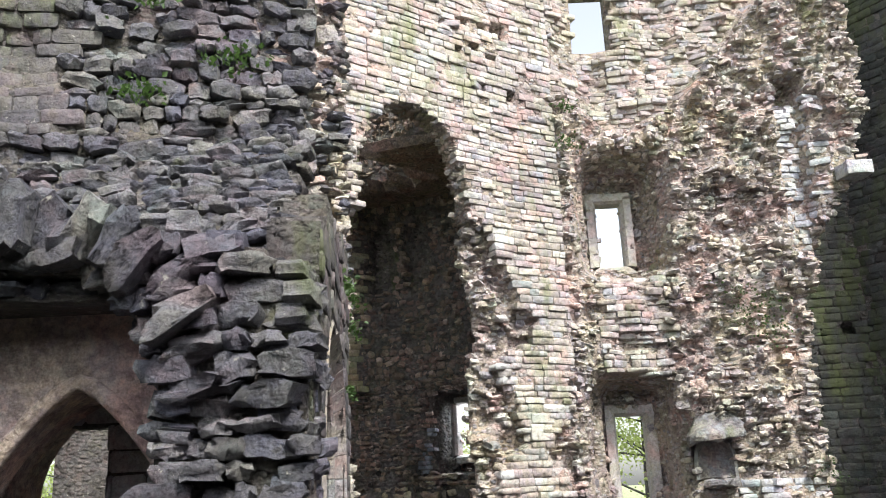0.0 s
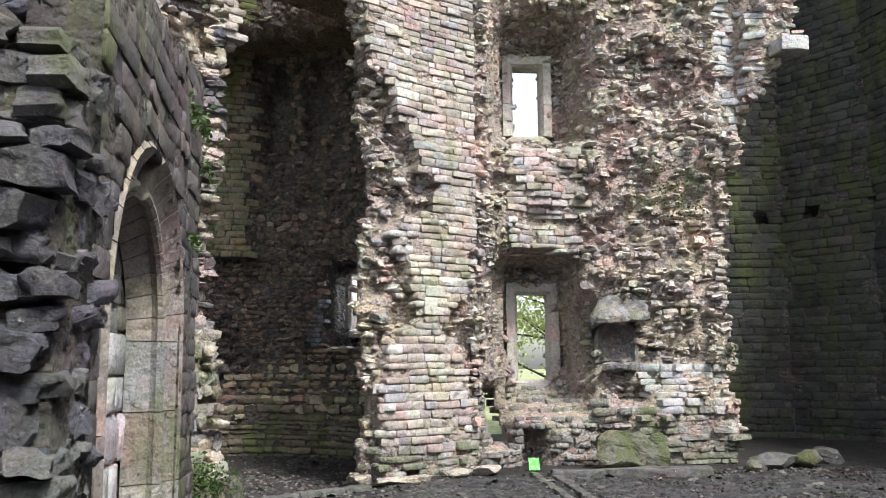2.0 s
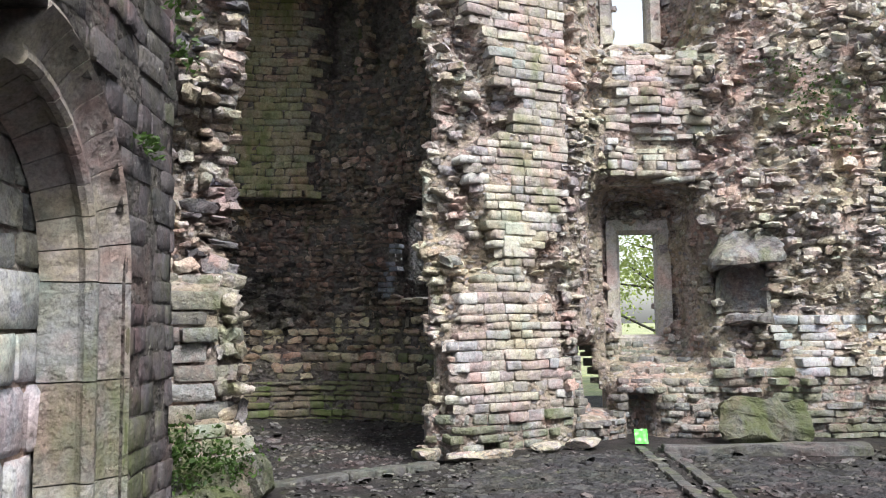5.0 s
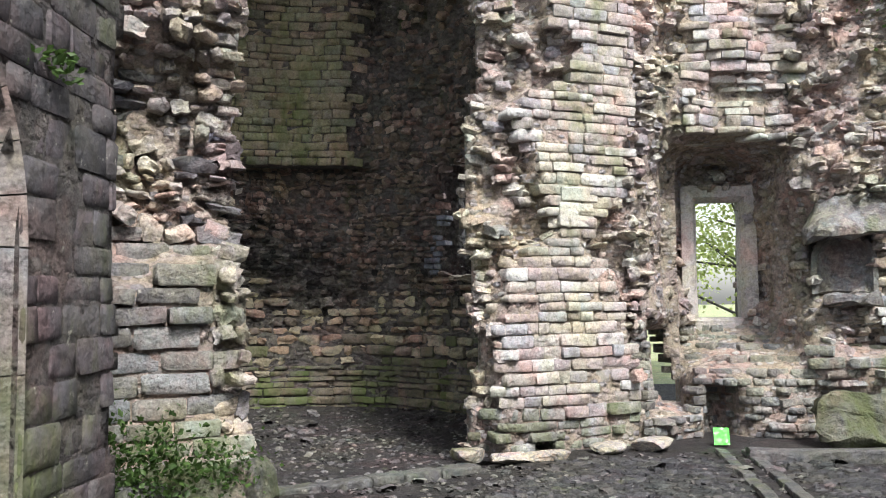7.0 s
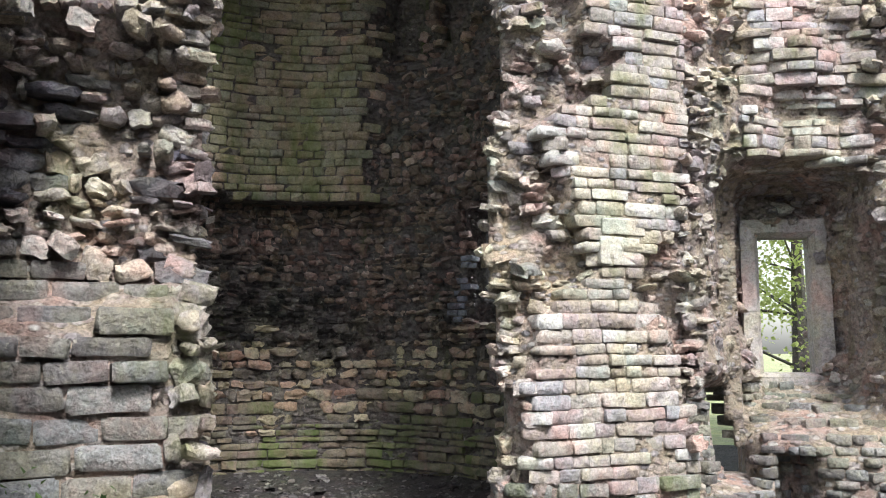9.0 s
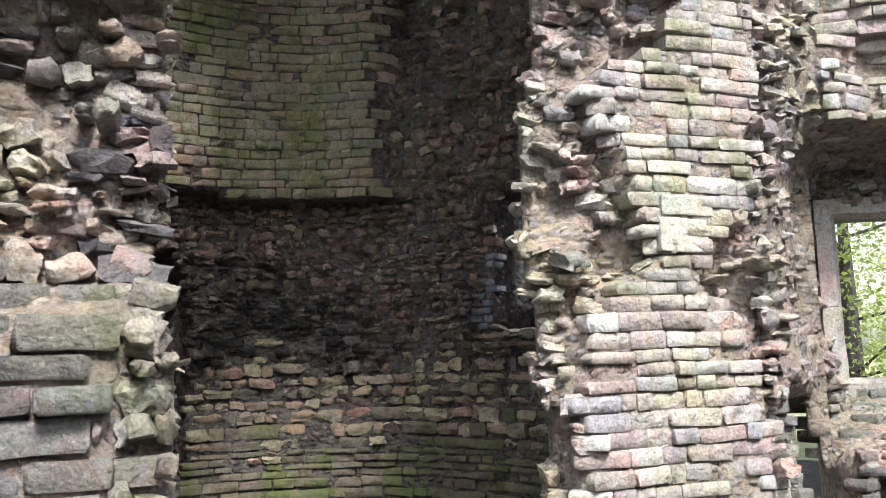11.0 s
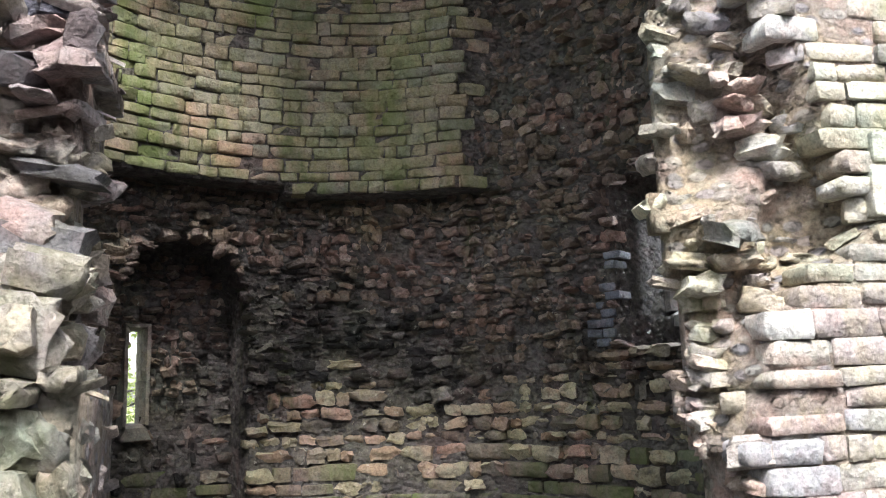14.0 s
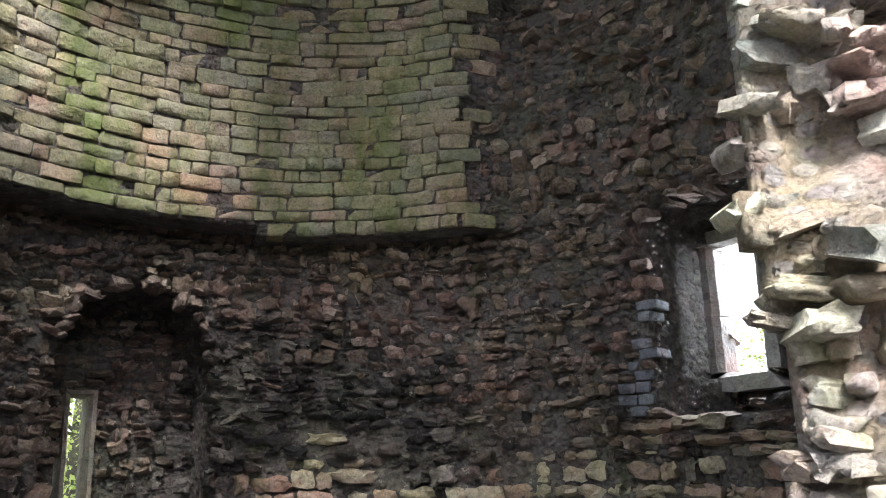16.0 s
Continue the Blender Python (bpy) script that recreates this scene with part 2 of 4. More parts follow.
TRNG = random.Random(5)
TEMPLATES = {"cut": [stone_template(TRNG, 0.24, 0.45) for _ in range(24)], "worn": [stone_template(TRNG, 0.38, 0.62) for _ in range(24)], "rough": [stone_template(TRNG, 0.95) for _ in range(20)], "flat": [stone_template(TRNG, 0.16, 0.35) for _ in range(16)]}
STYLES = {
    # material, width range, share of the course's height, jitter of depth, turn in degrees, gap, missing, template
    "ashlar": ("ashlar", (0.12, 0.44), (0.86, 1.02), 0.014, 1.4, 0.004, 0.02, "cut"),
    "rubble": ("rubble", (0.07, 0.24), (0.50, 1.15), 0.070, 10.0, 0.010, 0.17, "rough"),
    "dark": ("dark", (0.12, 0.36), (0.75, 1.05), 0.050, 6.0, 0.008, 0.03, "rough"),
    "brown": ("brown", (0.16, 0.44), (0.95, 1.0), 0.010, 0.9, 0.004, 0.0, "flat"),
    "bay_rubble": ("bay_rubble", (0.06, 0.21), (0.50, 1.15), 0.034, 10.0, 0.006, 0.14, "rough"),
    "bay_ashlar": ("bay_ashlar", (0.12, 0.46), (0.92, 1.05), 0.010, 1.2, 0.003, 0.0, "worn"),
    "bay_light": ("bay_light", (0.10, 0.34), (0.70, 1.0), 0.030, 3.5, 0.010, 0.07, "rough"),
    "bay_soot": ("bay_soot", (0.07, 0.22), (0.50, 1.12), 0.040, 9.0, 0.008, 0.12, "rough"),
    "green": ("green", (0.14, 0.42), (0.86, 1.0), 0.030, 2.5, 0.010, 0.03, "cut"),
    "bay_moss": ("bay_moss", (0.16, 0.46), (0.85, 1.0), 0.022, 2.0, 0.010, 0.0, "worn"),
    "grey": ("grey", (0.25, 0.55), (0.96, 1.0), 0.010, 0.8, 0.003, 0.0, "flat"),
    "jamb": ("jamb", (0.16, 0.46), (0.86, 1.0), 0.022, 1.6, 0.010, 0.02, "cut"),
    "sill": ("jamb", (0.10, 0.30), (0.85, 1.0), 0.025, 2.0, 0.010, 0.02, "cut"),
    "recess": ("jamb", (0.20, 0.42), (0.95, 1.0), 0.010, 1.0, 0.008, 0.0, "flat"),
    "blue": ("blue", (0.10, 0.22), (0.9, 1.0), 0.012, 2.0, 0.006, 0.0, "cut"),
    "pale": ("pale", (0.20, 0.45), (0.96, 1.0), 0.012, 1.0, 0.008, 0.0, "flat"),
}


class Masonry:
    """A wall along a plan line (left to right as its face is seen), with courses of single stones on a core of mortar."""

    def __init__(self, name, line, z0, z1, thick, label, course=(0.10, 0.15), lean=0.0, seed=1):
        self.name, self.z0, self.z1, self.thick, self.label, self.course, self.seed = name, z0, z1, thick, label, course, seed
        p = np.array(line, float)
        seg = np.diff(p, axis=0)
        ln = np.hypot(seg[:, 0], seg[:, 1])
        nrm = np.stack([seg[:, 1], -seg[:, 0]], 1) / ln[:, None]
        nn = np.vstack([nrm[:1], (nrm[:-1] + nrm[1:]) / 2, nrm[-1:]])
        nn /= np.hypot(nn[:, 0], nn[:, 1])[:, None]
        self.p, self.n, self.s = p, nn, np.concatenate([[0], np.cumsum(ln)])
        self.length, self.tan = self.s[-1], math.tan(radians(lean))

    def spot(self, s, z, d):
        px, py = np.interp(s, self.s, self.p[:, 0]), np.interp(s, self.s, self.p[:, 1])
        nx, ny = np.interp(s, self.s, self.n[:, 0]), np.interp(s, self.s, self.n[:, 1])
        ln = np.hypot(nx, ny)
        back = d - (z - self.z0) * self.tan
        return np.stack([px + nx / ln * back, py + ny / ln * back, z + 0 * px], -1)

    def build(self, exists, depth, style, mortar="buff", cell=0.085, near=(0, 0), pieces=300, recess=0.10, rock=0.06, ends="", ends_from=0.0, ends_to=99.0, joint=0.022):
        rng = random.Random(self.seed)
        ns, nz = max(2, round(self.length / cell)), max(2, round((self.z1 - self.z0) / cell))
        s, z = np.linspace(0, self.length, ns + 1), np.linspace(self.z0, self.z1, nz + 1)
        S, Z = np.meshgrid(s, z, indexing="ij")
        cut = np.array([[STYLES[style(float(a), float(b))][7] in ("cut", "flat", "worn") for b in z] for a in s])
        D = depth(S, Z) - np.where(cut, joint, recess) + np.where(cut, 0.07, 1.0) * rock * vnoise(S * 4 + 7, Z * 4, self.seed, 3)
        T = self.thick(S) if callable(self.thick) else np.full_like(D, self.thick)
        D = np.maximum(D, -T + 0.05)
        front = self.spot(S, Z, D).reshape(-1, 3)
        rear = self.spot(S, Z, -T).reshape(-1, 3)
        cs, cz = (S[:-1, :-1] + S[1:, 1:]) / 2, (Z[:-1, :-1] + Z[1:, 1:]) / 2
        keep = exists(cs, cz)
        n1, off, faces = nz + 1, len(front), []
        for i in range(ns):
            for j in range(nz):
                if not keep[i, j]:
                    continue
                a, b, c, d = i * n1 + j, (i + 1) * n1 + j, (i + 1) * n1 + j + 1, i * n1 + j + 1
                faces.append((a, b, c, d))
                faces.append((d + off, c + off, b + off, a + off))
                for (p, q, ii, jj) in ((a, b, i, j - 1), (b, c, i + 1, j), (c, d, i, j + 1), (d, a, i - 1, j)):
                    if not (0 <= ii < ns and 0 <= jj < nz) or not keep[ii, jj]:
                        faces.append((q, p, p + off, q + off))
        wall = tagged(new(self.name, mesh_of(self.name, np.vstack([front, rear]).tolist(), faces, [MORTAR[mortar]], True)),
                      self.label, "wall", kind="structure")
        # the stones, course by course
        todo, edge, zc = [], [], self.z0
        while zc < self.z1:
            h = rng.uniform(*(self.course(zc) if callable(self.course) else self.course))
            sc = 0.0
            while sc < self.length:
                mid_z = zc + h / 2
                key = style(min(max(sc + 0.12, 0), self.length), mid_z)
                mat, wr, hr, jit, turn, gap, miss, tpl = STYLES[key]
                w = rng.uniform(*wr) * (0.75 + 2.0 * h)
                if sc + w > self.length - 0.06:
                    w = self.length - sc + 0.01
                w0 = w
                mid, hh = sc + w / 2, h * rng.uniform(*hr)
                dz = rng.uniform(-0.5, 0.5) * (h - hh) + 0.028 * float(vnoise(mid * 0.9 + self.seed, zc * 0.35, 61, 2))
                skip = rng.random() < miss
                if key in ("brown", "pale", "grey", "recess", "sill"):
                    run = np.linspace(mid - w / 2, mid + w / 2, 13)
                    ok = exists(run, np.full_like(run, mid_z)) & exists(run, np.full_like(run, mid_z - 0.42 * h)) & exists(run, np.full_like(run, mid_z + 0.42 * h))
                    if not ok.any():
                        skip = True
                    elif not ok.all():
                        cutat = np.nonzero(~ok)[0]
                        other = run[cutat[-1] + 1:] if cutat[0] > 12 - cutat[-1] else run[:cutat[0]]
                        run = run[:cutat[0]] if cutat[0] > 12 - cutat[-1] else run[cutat[-1] + 1:]
                        if len(other) > 2:
                            todo.append((float(other[0] + other[-1]) / 2, mid_z + dz, float(other[-1] - other[0]), max(hh - gap, 0.03), rng.gauss(0, jit), 0.0, 0.0, 0.0, mat, tpl, rng.randrange(len(TEMPLATES[tpl]))))
                        if len(run) < 2:
                            run, skip = np.array([mid, mid]), True
                        mid, w = float(run[0] + run[-1]) / 2, max(float(run[-1] - run[0]), 0.05)
                dd, spin, tilt, yaw = rng.gauss(0, jit), rng.gauss(0, turn), rng.gauss(0, turn), rng.gauss(0, turn)
                pick = rng.randrange(len(TEMPLATES[tpl]))
                if not skip and 0 <= mid <= self.length and bool(exists(np.array(mid), np.array(mid_z))):
                    todo.append((mid, mid_z + dz, max(w - gap, 0.04), max(hh - gap, 0.03), dd, spin, tilt, yaw, mat, tpl, pick))
                sc += w0
            if ends:
                line = np.arange(0, self.length, 0.04)
                there = exists(line, np.full_like(line, mid_z))
                line, there = np.append(line, self.length + 0.02), np.append(there, False)
                for k in np.nonzero(there[1:] != there[:-1])[0]:
                    if line[k] < ends_from or line[k] > ends_to:
                        continue
                    sb, side = (line[k] + line[k + 1]) / 2, (1 if there[k] else -1)
                    dq = 0.02 - float(depth(np.array(sb - side * 0.05), np.array(mid_z)))
                    deep = float(self.thick(sb)) if callable(self.thick) else self.thick
                    while dq < deep - 0.08:
                        mat, wr, hr, jit, turn, gap, miss, tpl = STYLES[ends]
                        w = rng.uniform(*wr) * 0.75
                        hh = h * rng.uniform(*hr)
                        edge.append((sb + side * (0.02 + rng.gauss(0, 0.8 * jit)), mid_z + rng.uniform(-0.02, 0.02), max(w - gap, 0.05), max(hh - gap, 0.03),
                                     -dq - w / 2, rng.gauss(0, turn), rng.gauss(0, turn), rng.gauss(0, turn) + 90 * side, mat, tpl, rng.randrange(len(TEMPLATES[tpl]))))
                        dq += w
            zc += h
        plain_count = len(todo)
        todo += edge
        ms, mz = np.array([q[0] for q in todo]), np.array([q[1] for q in todo])
        dep = depth(ms, mz)
        dep[plain_count:] = 0
        at = self.spot(ms, mz, dep + np.array([q[4] for q in todo]))
        tan = self.spot(ms + 0.02, mz, np.clip(depth(ms + 0.02, mz), dep - 0.02, dep + 0.02)) - self.spot(ms - 0.02, mz, np.clip(depth(ms - 0.02, mz), dep - 0.02, dep + 0.02))
        flush = self.spot(ms + 0.02, mz, dep) - self.spot(ms - 0.02, mz, dep)
        tan[plain_count:] = flush[plain_count:]
        frames = []
        for k, q in enumerate(todo):
            x = Vector((tan[k][0], tan[k][1], 0)).normalized()
            y = Vector((-x.y, x.x, 0))
            rot = Matrix((x, y, Vector((0, 0, 1)))).transposed()
            rot = rot @ Euler([radians(a) for a in (q[6], q[5], q[7])]).to_matrix()
            frames.append((Vector(at[k]), rot, (q[2], max(0.2, q[3] * 1.3), q[3])))
        dist = np.hypot(at[:, 0] - near[0], at[:, 1] - near[1]) + np.abs(at[:, 2] - 1.6)
        order = np.argsort(dist)
        single = set(order[:pieces].tolist())
        shared = {}
        vv, ff, mi, used, round_ = [], [], [], [], []
        count = 0
        for k, q in enumerate(todo):
            tv, tf = TEMPLATES[q[9]][q[10]]
            pos, rot, size = frames[k]
            if k in single:
                ident = (q[8], q[9], q[10])
                if ident not in shared:
                    shared[ident] = mesh_of("stone", tv.tolist(), tf, [MATS[q[8], "object"]], "sharp")
                ob = new("stone", shared[ident])
                ob.parent = wall
                ob.matrix_basis = Matrix.LocRotScale(pos, rot, size)
                continue
            if q[8] not in used:
                used.append(q[8])
            m = np.array(rot) * np.array(size)[None, :]
            vv.append(tv @ m.T + np.array(pos))
            ff.extend([tuple(i + count for i in f) for f in tf])
            mi.extend([used.index(q[8])] * len(tf))
            round_.extend([q[9] == "rough"] * len(tf))
            count += len(tv)
        if vv:
            me = mesh_of("stonework", np.vstack(vv).tolist(), ff, [MATS[u, "island"] for u in used], "sharp", mi)
            rest = new("stonework", me)
            rest.parent = wall
            tagged(rest, kind="stuff")
        return wall


def arc(cx, cy, r, a0, a1, n=48):
    return [(cx + r * math.cos(radians(a0 + (a1 - a0) * i / n)), cy + r * math.sin(radians(a0 + (a1 - a0) * i / n))) for i in range(n + 1)]


def everywhere(s, z):
    return np.ones_like(np.asarray(s, float), bool)


def flat(s, z):
    return 0.05 * vnoise(np.asarray(s) * 0.8, np.asarray(z) * 0.8, 3, 2)


def ragged(s, z, seed, amp=0.15, scale=2.2):
    return amp * vnoise(np.asarray(s) * scale, np.asarray(z) * scale, seed, 3)


def only(key):
    return lambda s, z: key


def box(x, z, x0, x1, z0, z1, soft):
    return step(x0 - soft, x0 + soft, x) * step(x1 + soft, x1 - soft, x) * step(z0 - soft, z0 + soft, z) * step(z1 + soft, z1 - soft, z)


# ---- ground ----
def sheet(name, x0, x1, y0, y1, nx, ny, zfun, mat):
    X, Y = np.meshgrid(np.linspace(x0, x1, nx + 1), np.linspace(y0, y1, ny + 1), indexing="ij")
    v = np.stack([X, Y, zfun(X, Y)], -1).reshape(-1, 3)
    n1 = ny + 1
    f = [(i * n1 + j, (i + 1) * n1 + j, (i + 1) * n1 + j + 1, i * n1 + j + 1) for i in range(nx) for j in range(ny)]
    return new(name, mesh_of(name, v.tolist(), f, [mat], True))


FLOOR = -0.22


def floor_z(x, y):
    inside = step(0.3, -0.6, np.hypot(np.asarray(x) + 2.0, np.asarray(y) - 14.6) - 3.0)
    return FLOOR - 0.16 * inside + 0.03 * vnoise(x * 1.1, y * 1.1, 9, 4) + 0.012 * vnoise(x * 7, y * 7, 2, 2)


EARTH = stone_mat("wet_earth", [(0.042, 0.035, 0.030), (0.058, 0.048, 0.042), (0.030, 0.026, 0.024), (0.072, 0.062, 0.056)], by="field", moss=0.05, soot=0.0, lichen=0.0, rough=0.72, bump=0.9)
GRASS = stone_mat("rough_grass", [(0.26, 0.31, 0.09), (0.33, 0.36, 0.13), (0.38, 0.38, 0.16)], by="field", moss=0.0, soot=0.0, lichen=0.0)
tagged(sheet("floor", -7, 14, -4, 21, 210, 250, floor_z, EARTH),
       "dark damp trodden earth and gravel floor", "floor", kind="structure")
tagged(sheet("ground", -400, 400, -400, 400, 40, 40, lambda x, y: -0.55 + 0 * x, GRASS), "rough green grass outside the ruin", "ground", kind="structure")


# ---- broken wall end with vaulted passage ----
def passage(x, z):
    c, half, spring, rise = -2.48, 0.86, 1.75, 1.05
    u = np.abs(x - c) / half
    return (u < 1) & (z < spring + rise * np.sqrt(np.clip(1 - u * u, 0, 1)))


def end_exists(s, z):
    x = -6.0 + s
    top = 2.95 - 0.2 * step(-1.6, -0.9, x) + ragged(s, 0 * z, 11, 0.12, 3)
    return (z < top) & ~passage(x, z) & (x < -0.80 + ragged(s, z, 12, 0.03, 5))


Masonry("wall_broken_end", [(-6, 4.85), (-0.72, 4.75)], -0.3, 3.1, 0.55, "broken end of a thick dark rubble wall pierced by a passage arch", (0.10, 0.19), seed=21).build(
    end_exists, lambda s, z: 0.12 * vnoise(np.asarray(s) * 1.5, np.asarray(z) * 1.5, 4, 3), only("dark"), "dark", near=(-1.2, 4.6), rock=0.06, ends="dark")
Masonry("wall_broken_slope", [(-6, 4.95), (-0.8, 4.85)], 2.6, 4.9, 0.5, "sloping broken rubble of the wall top", (0.08, 0.13), lean=52, seed=22).build(
    lambda s, z: s < 5.1 - 0.25 * (z - 2.6) + ragged(s, z, 4, 0.2, 3), lambda s, z: 0.2 * vnoise(np.asarray(s) * 1.2, np.asarray(z) * 1.2, 5, 3), only("dark"), "dark", near=(-1.2, 5))


# ---- long side wall with a pointed recess ----
def pointed(y, z, c=6.86, half=1.22, spring=1.55, apex=2.72):
    y = np.where(np.asarray(y) < c, c - (c - np.asarray(y)) * 0.92, y)
    r = (half * half + (apex - spring) ** 2) / (2 * half)
    u = np.abs(y - c)
    return (u < half) & ((z < spring) | ((u + r - half) ** 2 + (z - spring) ** 2 < r * r))


Masonry("wall_side", [(-0.79, 5.25), (-1.05, 9.0)], -0.3, 3.9, 0.34, "brown coursed ashlar side wall with a pointed recess", (0.13, 0.21), seed=23).build(
    lambda s, z: (z < 3.05 + 0.55 * step(0, 1.1, s) + 0.3 * step(1.5, 3.5, s) + ragged(s, 0 * z, 6, 0.1, 3)) & ~pointed(s + 5.25, z) & (s < 3.7 + ragged(s, z, 8, 0.08, 4)),
    lambda s, z: 0.015 * vnoise(np.asarray(s) * 2, np.asarray(z) * 2, 7, 2), only("brown"), "dark", near=(-1, 6.5), rock=0.02, recess=0.035, joint=0.008)
Masonry("wall_recess", [(-1.172, 5.5), (-1.359, 8.25)], -0.3, 2.95, 0.25, "pale weathered ashlar at the back of the pointed recess", lambda z: (0.24, 0.40) if z < 1.3 else (0.15, 0.24), seed=24).build(
    lambda s, z: ~((np.abs(s - 1.70) < 0.10) & (np.abs(z - 1.33) < 0.09)), lambda s, z: 0 * s, lambda s, z: "pale" if z < 1.5 else "recess", "buff", near=(-1, 7), pieces=120, rock=0.02, recess=0.02, cell=0.05)

# ---- broken walls above and beyond the side wall ----
Masonry("wall_upper", [(-6, 6.5), (-1.2, 7.75)], 2.8, 6.6, 1.0, "tall dark broken rubble wall with a few squared blocks", (0.10, 0.18), seed=25).build(
    lambda s, z: s < 4.85 + ragged(s, z, 14, 0.2, 2), lambda s, z: 0.3 * vnoise(np.asarray(s) * 0.9, np.asarray(z) * 0.9, 8, 3),
    lambda s, z: "brown" if 1.0 < s < 2.6 and z > 4.6 else "dark", "dark", near=(-2, 6), rock=0.08, ends="dark")
Masonry("wall_upper_side", [(-1.25, 7.9), (-2.0, 10.4)], 3.2, 6.9, 0.6, "broken rubble flank above the side wall", (0.10, 0.16), seed=26).build(
    everywhere, lambda s, z: 0.2 * vnoise(np.asarray(s) * 1.1, np.asarray(z) * 1.1, 9, 3), only("rubble"), "buff", near=(-1, 9), rock=0.1)
Masonry("wall_gap", [(-2.4, 8.7), (-2.4, 10.6)], -0.3, 4, 0.6, "shaded rubble between two broken walls", (0.10, 0.16), seed=27).build(
    everywhere, flat, only("rubble"), "buff", near=(-2, 10), pieces=60)


def jamb_depth(s, z):
    return (0.07 + 0.2 * step(1.5, 2.0, z)) * vnoise(np.asarray(s) * 1.6, np.asarray(z) * 1.6, 10, 3) - 0.30 * step(1.55, 1.95, z + 0.2 * vnoise(np.asarray(s) * 2, 0 * np.asarray(z), 36, 2)) + 0.14 * step(3.0, 3.5, z) + 0.22 * step(0.6, 0.1, z)


Masonry("wall_jamb", [(-2.9, 10.25), (-1.2, 11.35)], -0.3, 9.0, 1.0, "ragged broken jamb of buff coursed stone and rubble core", lambda z: (0.12, 0.21) if z < 1.8 else (0.07, 0.14), seed=28).build(
    lambda s, z: s < 1.98 + ragged(s, z, 15, 0.16, 2.5) + 0.1 * step(3, 4, z), jamb_depth,
    lambda s, z: "green" if z < 0.35 + 0.25 * vnoise(s * 2, z, 32) else "jamb" if z < 1.85 + 0.2 * vnoise(s * 3, 0, 36, 2) and s < 1.75 else "dark" if z > 1.2 and vnoise(s * 2.6, z * 2.6, 37) > 0.12 else "rubble", "buff", near=(-1.2, 11.2), rock=0.10, cell=0.07, ends="rubble", joint=0.05)

# ---- round tower room ----
CX, CY = -2.0, 14.6


def bay_angle(s, r):
    return 200 - np.degrees(np.asarray(s) / r)


def embrasure(a, z):
    """Arched recess of the loop window."""
    u = np.abs(a - 142.5) / 11.5
    return (u < 1) & (z > 0.2) & (z < 2.1 + 0.9 * np.sqrt(np.clip(1 - u * u, 0, 1)))


def loop_hole(a, z):
    return (np.abs(a - 146.8) < 1.9) & (z > 1.1) & (z < 2.1)


def side_embrasure(a, z):
    return (a > 36) & (a < 59) & (z > 1.75) & (z < 3.3)


def side_hole(a, z):
    return (np.abs(a - 55.3) < 3.1) & (z > 2.05) & (z < 3.12)


def low_style(s, z):
    a = float(bay_angle(s, 3.15))
    w = z + 0.20 * float(vnoise(s * 1.3, z * 1.6, 41)) + 0.55 * float(vnoise(s * 6, z * 8, 43, 2))
    # stepped patch beside the window, its cool light painted into the stone
    if 58.5 < a < 64 and 1.7 < z < 2.75 - 0.17 * (a - 58.5):
        return "blue"
    if w < 0.48 + 0.12 * (a < 70):
        return "bay_moss"
    if w < 1.42 - 0.25 * math.exp(-((a - 93) / 6) ** 2) and a < 135:
        return "bay_light"
    return "bay_soot" if w < float(np.interp(a, (60, 76, 97, 114, 130, 140), (1.5, 1.72, 2.15, 2.4, 2.6, 1.2))) else "bay_rubble"


Masonry("wall_tower_low", arc(CX, CY, 3.15, 200, 8, 60), -0.55, 3.55, lambda s: 1.1 - 0.75 * step(35, 26, bay_angle(s, 3.15)) - 0.22 * (np.abs(bay_angle(s, 3.15) - 146) < 7), "dark curved rubble wall of the round tower room", lambda z: (0.11, 0.18) if 0.3 < z < 1.3 else (0.07, 0.13), seed=29).build(
    lambda s, z: ~loop_hole(bay_angle(s, 3.15), z) & ~side_hole(bay_angle(s, 3.15), z),
    lambda s, z: 0.06 * vnoise(np.asarray(s) * 1.2, np.asarray(z) * 1.2, 12, 3) - 0.7 * embrasure(bay_angle(s, 3.15), z) - 0.92 * side_embrasure(bay_angle(s, 3.15), z) + 0.12 * step(0.9, 0.7, z),
    low_style, "dark", near=(-2.5, 17.5), rock=0.04, recess=0.05)


def high_hole(a, z):
    return (a > 48) & (a < 68) & (z > 7.85) & (z < 9.0)


def dark_niche(a, z):
    """Pointed opening in the upper tower, blocked further in."""
    u, v = np.abs(a - 77) / 5, np.abs(a - 63) / 5
    return ((u < 1) & (z > 5.5) & (z < 6.6 + 0.8 * (1 - u))) | ((v < 1) & (z > 5.6) & (z < 6.6 + 0.8 * (1 - v)))


def high_depth(s, z):
    a = bay_angle(s, 2.8)
    return -0.32 * step(90, 80, a) - 0.42 * dark_niche(a, z) + 0.03 * vnoise(np.asarray(s), np.asarray(z), 13, 2) - 0.12 * step(86, 70, a) * np.abs(vnoise(np.asarray(s) * 2, np.asarray(z) * 2, 17, 3))


Masonry("wall_tower_high", arc(CX, CY, 2.8, 200, 8, 60), 3.4, 10.5, lambda s: 1.3 - 0.62 * step(86, 82, bay_angle(s, 2.8)), "curved coursed ashlar of the upper tower, green and orange", (0.10, 0.15), seed=30).build(
    lambda s, z: ~high_hole(bay_angle(s, 2.8), z) & (z > 3.37 + 0.15 * step(124.5, 125.5, bay_angle(s, 2.8))), high_depth,
    lambda s, z: "bay_ashlar" if bay_angle(s, 2.8) > 86 + 3 * float(vnoise(z * 2, 0, 5)) else "bay_rubble", "dark", near=(-2.5, 17.3), rock=0.015, recess=0.035)


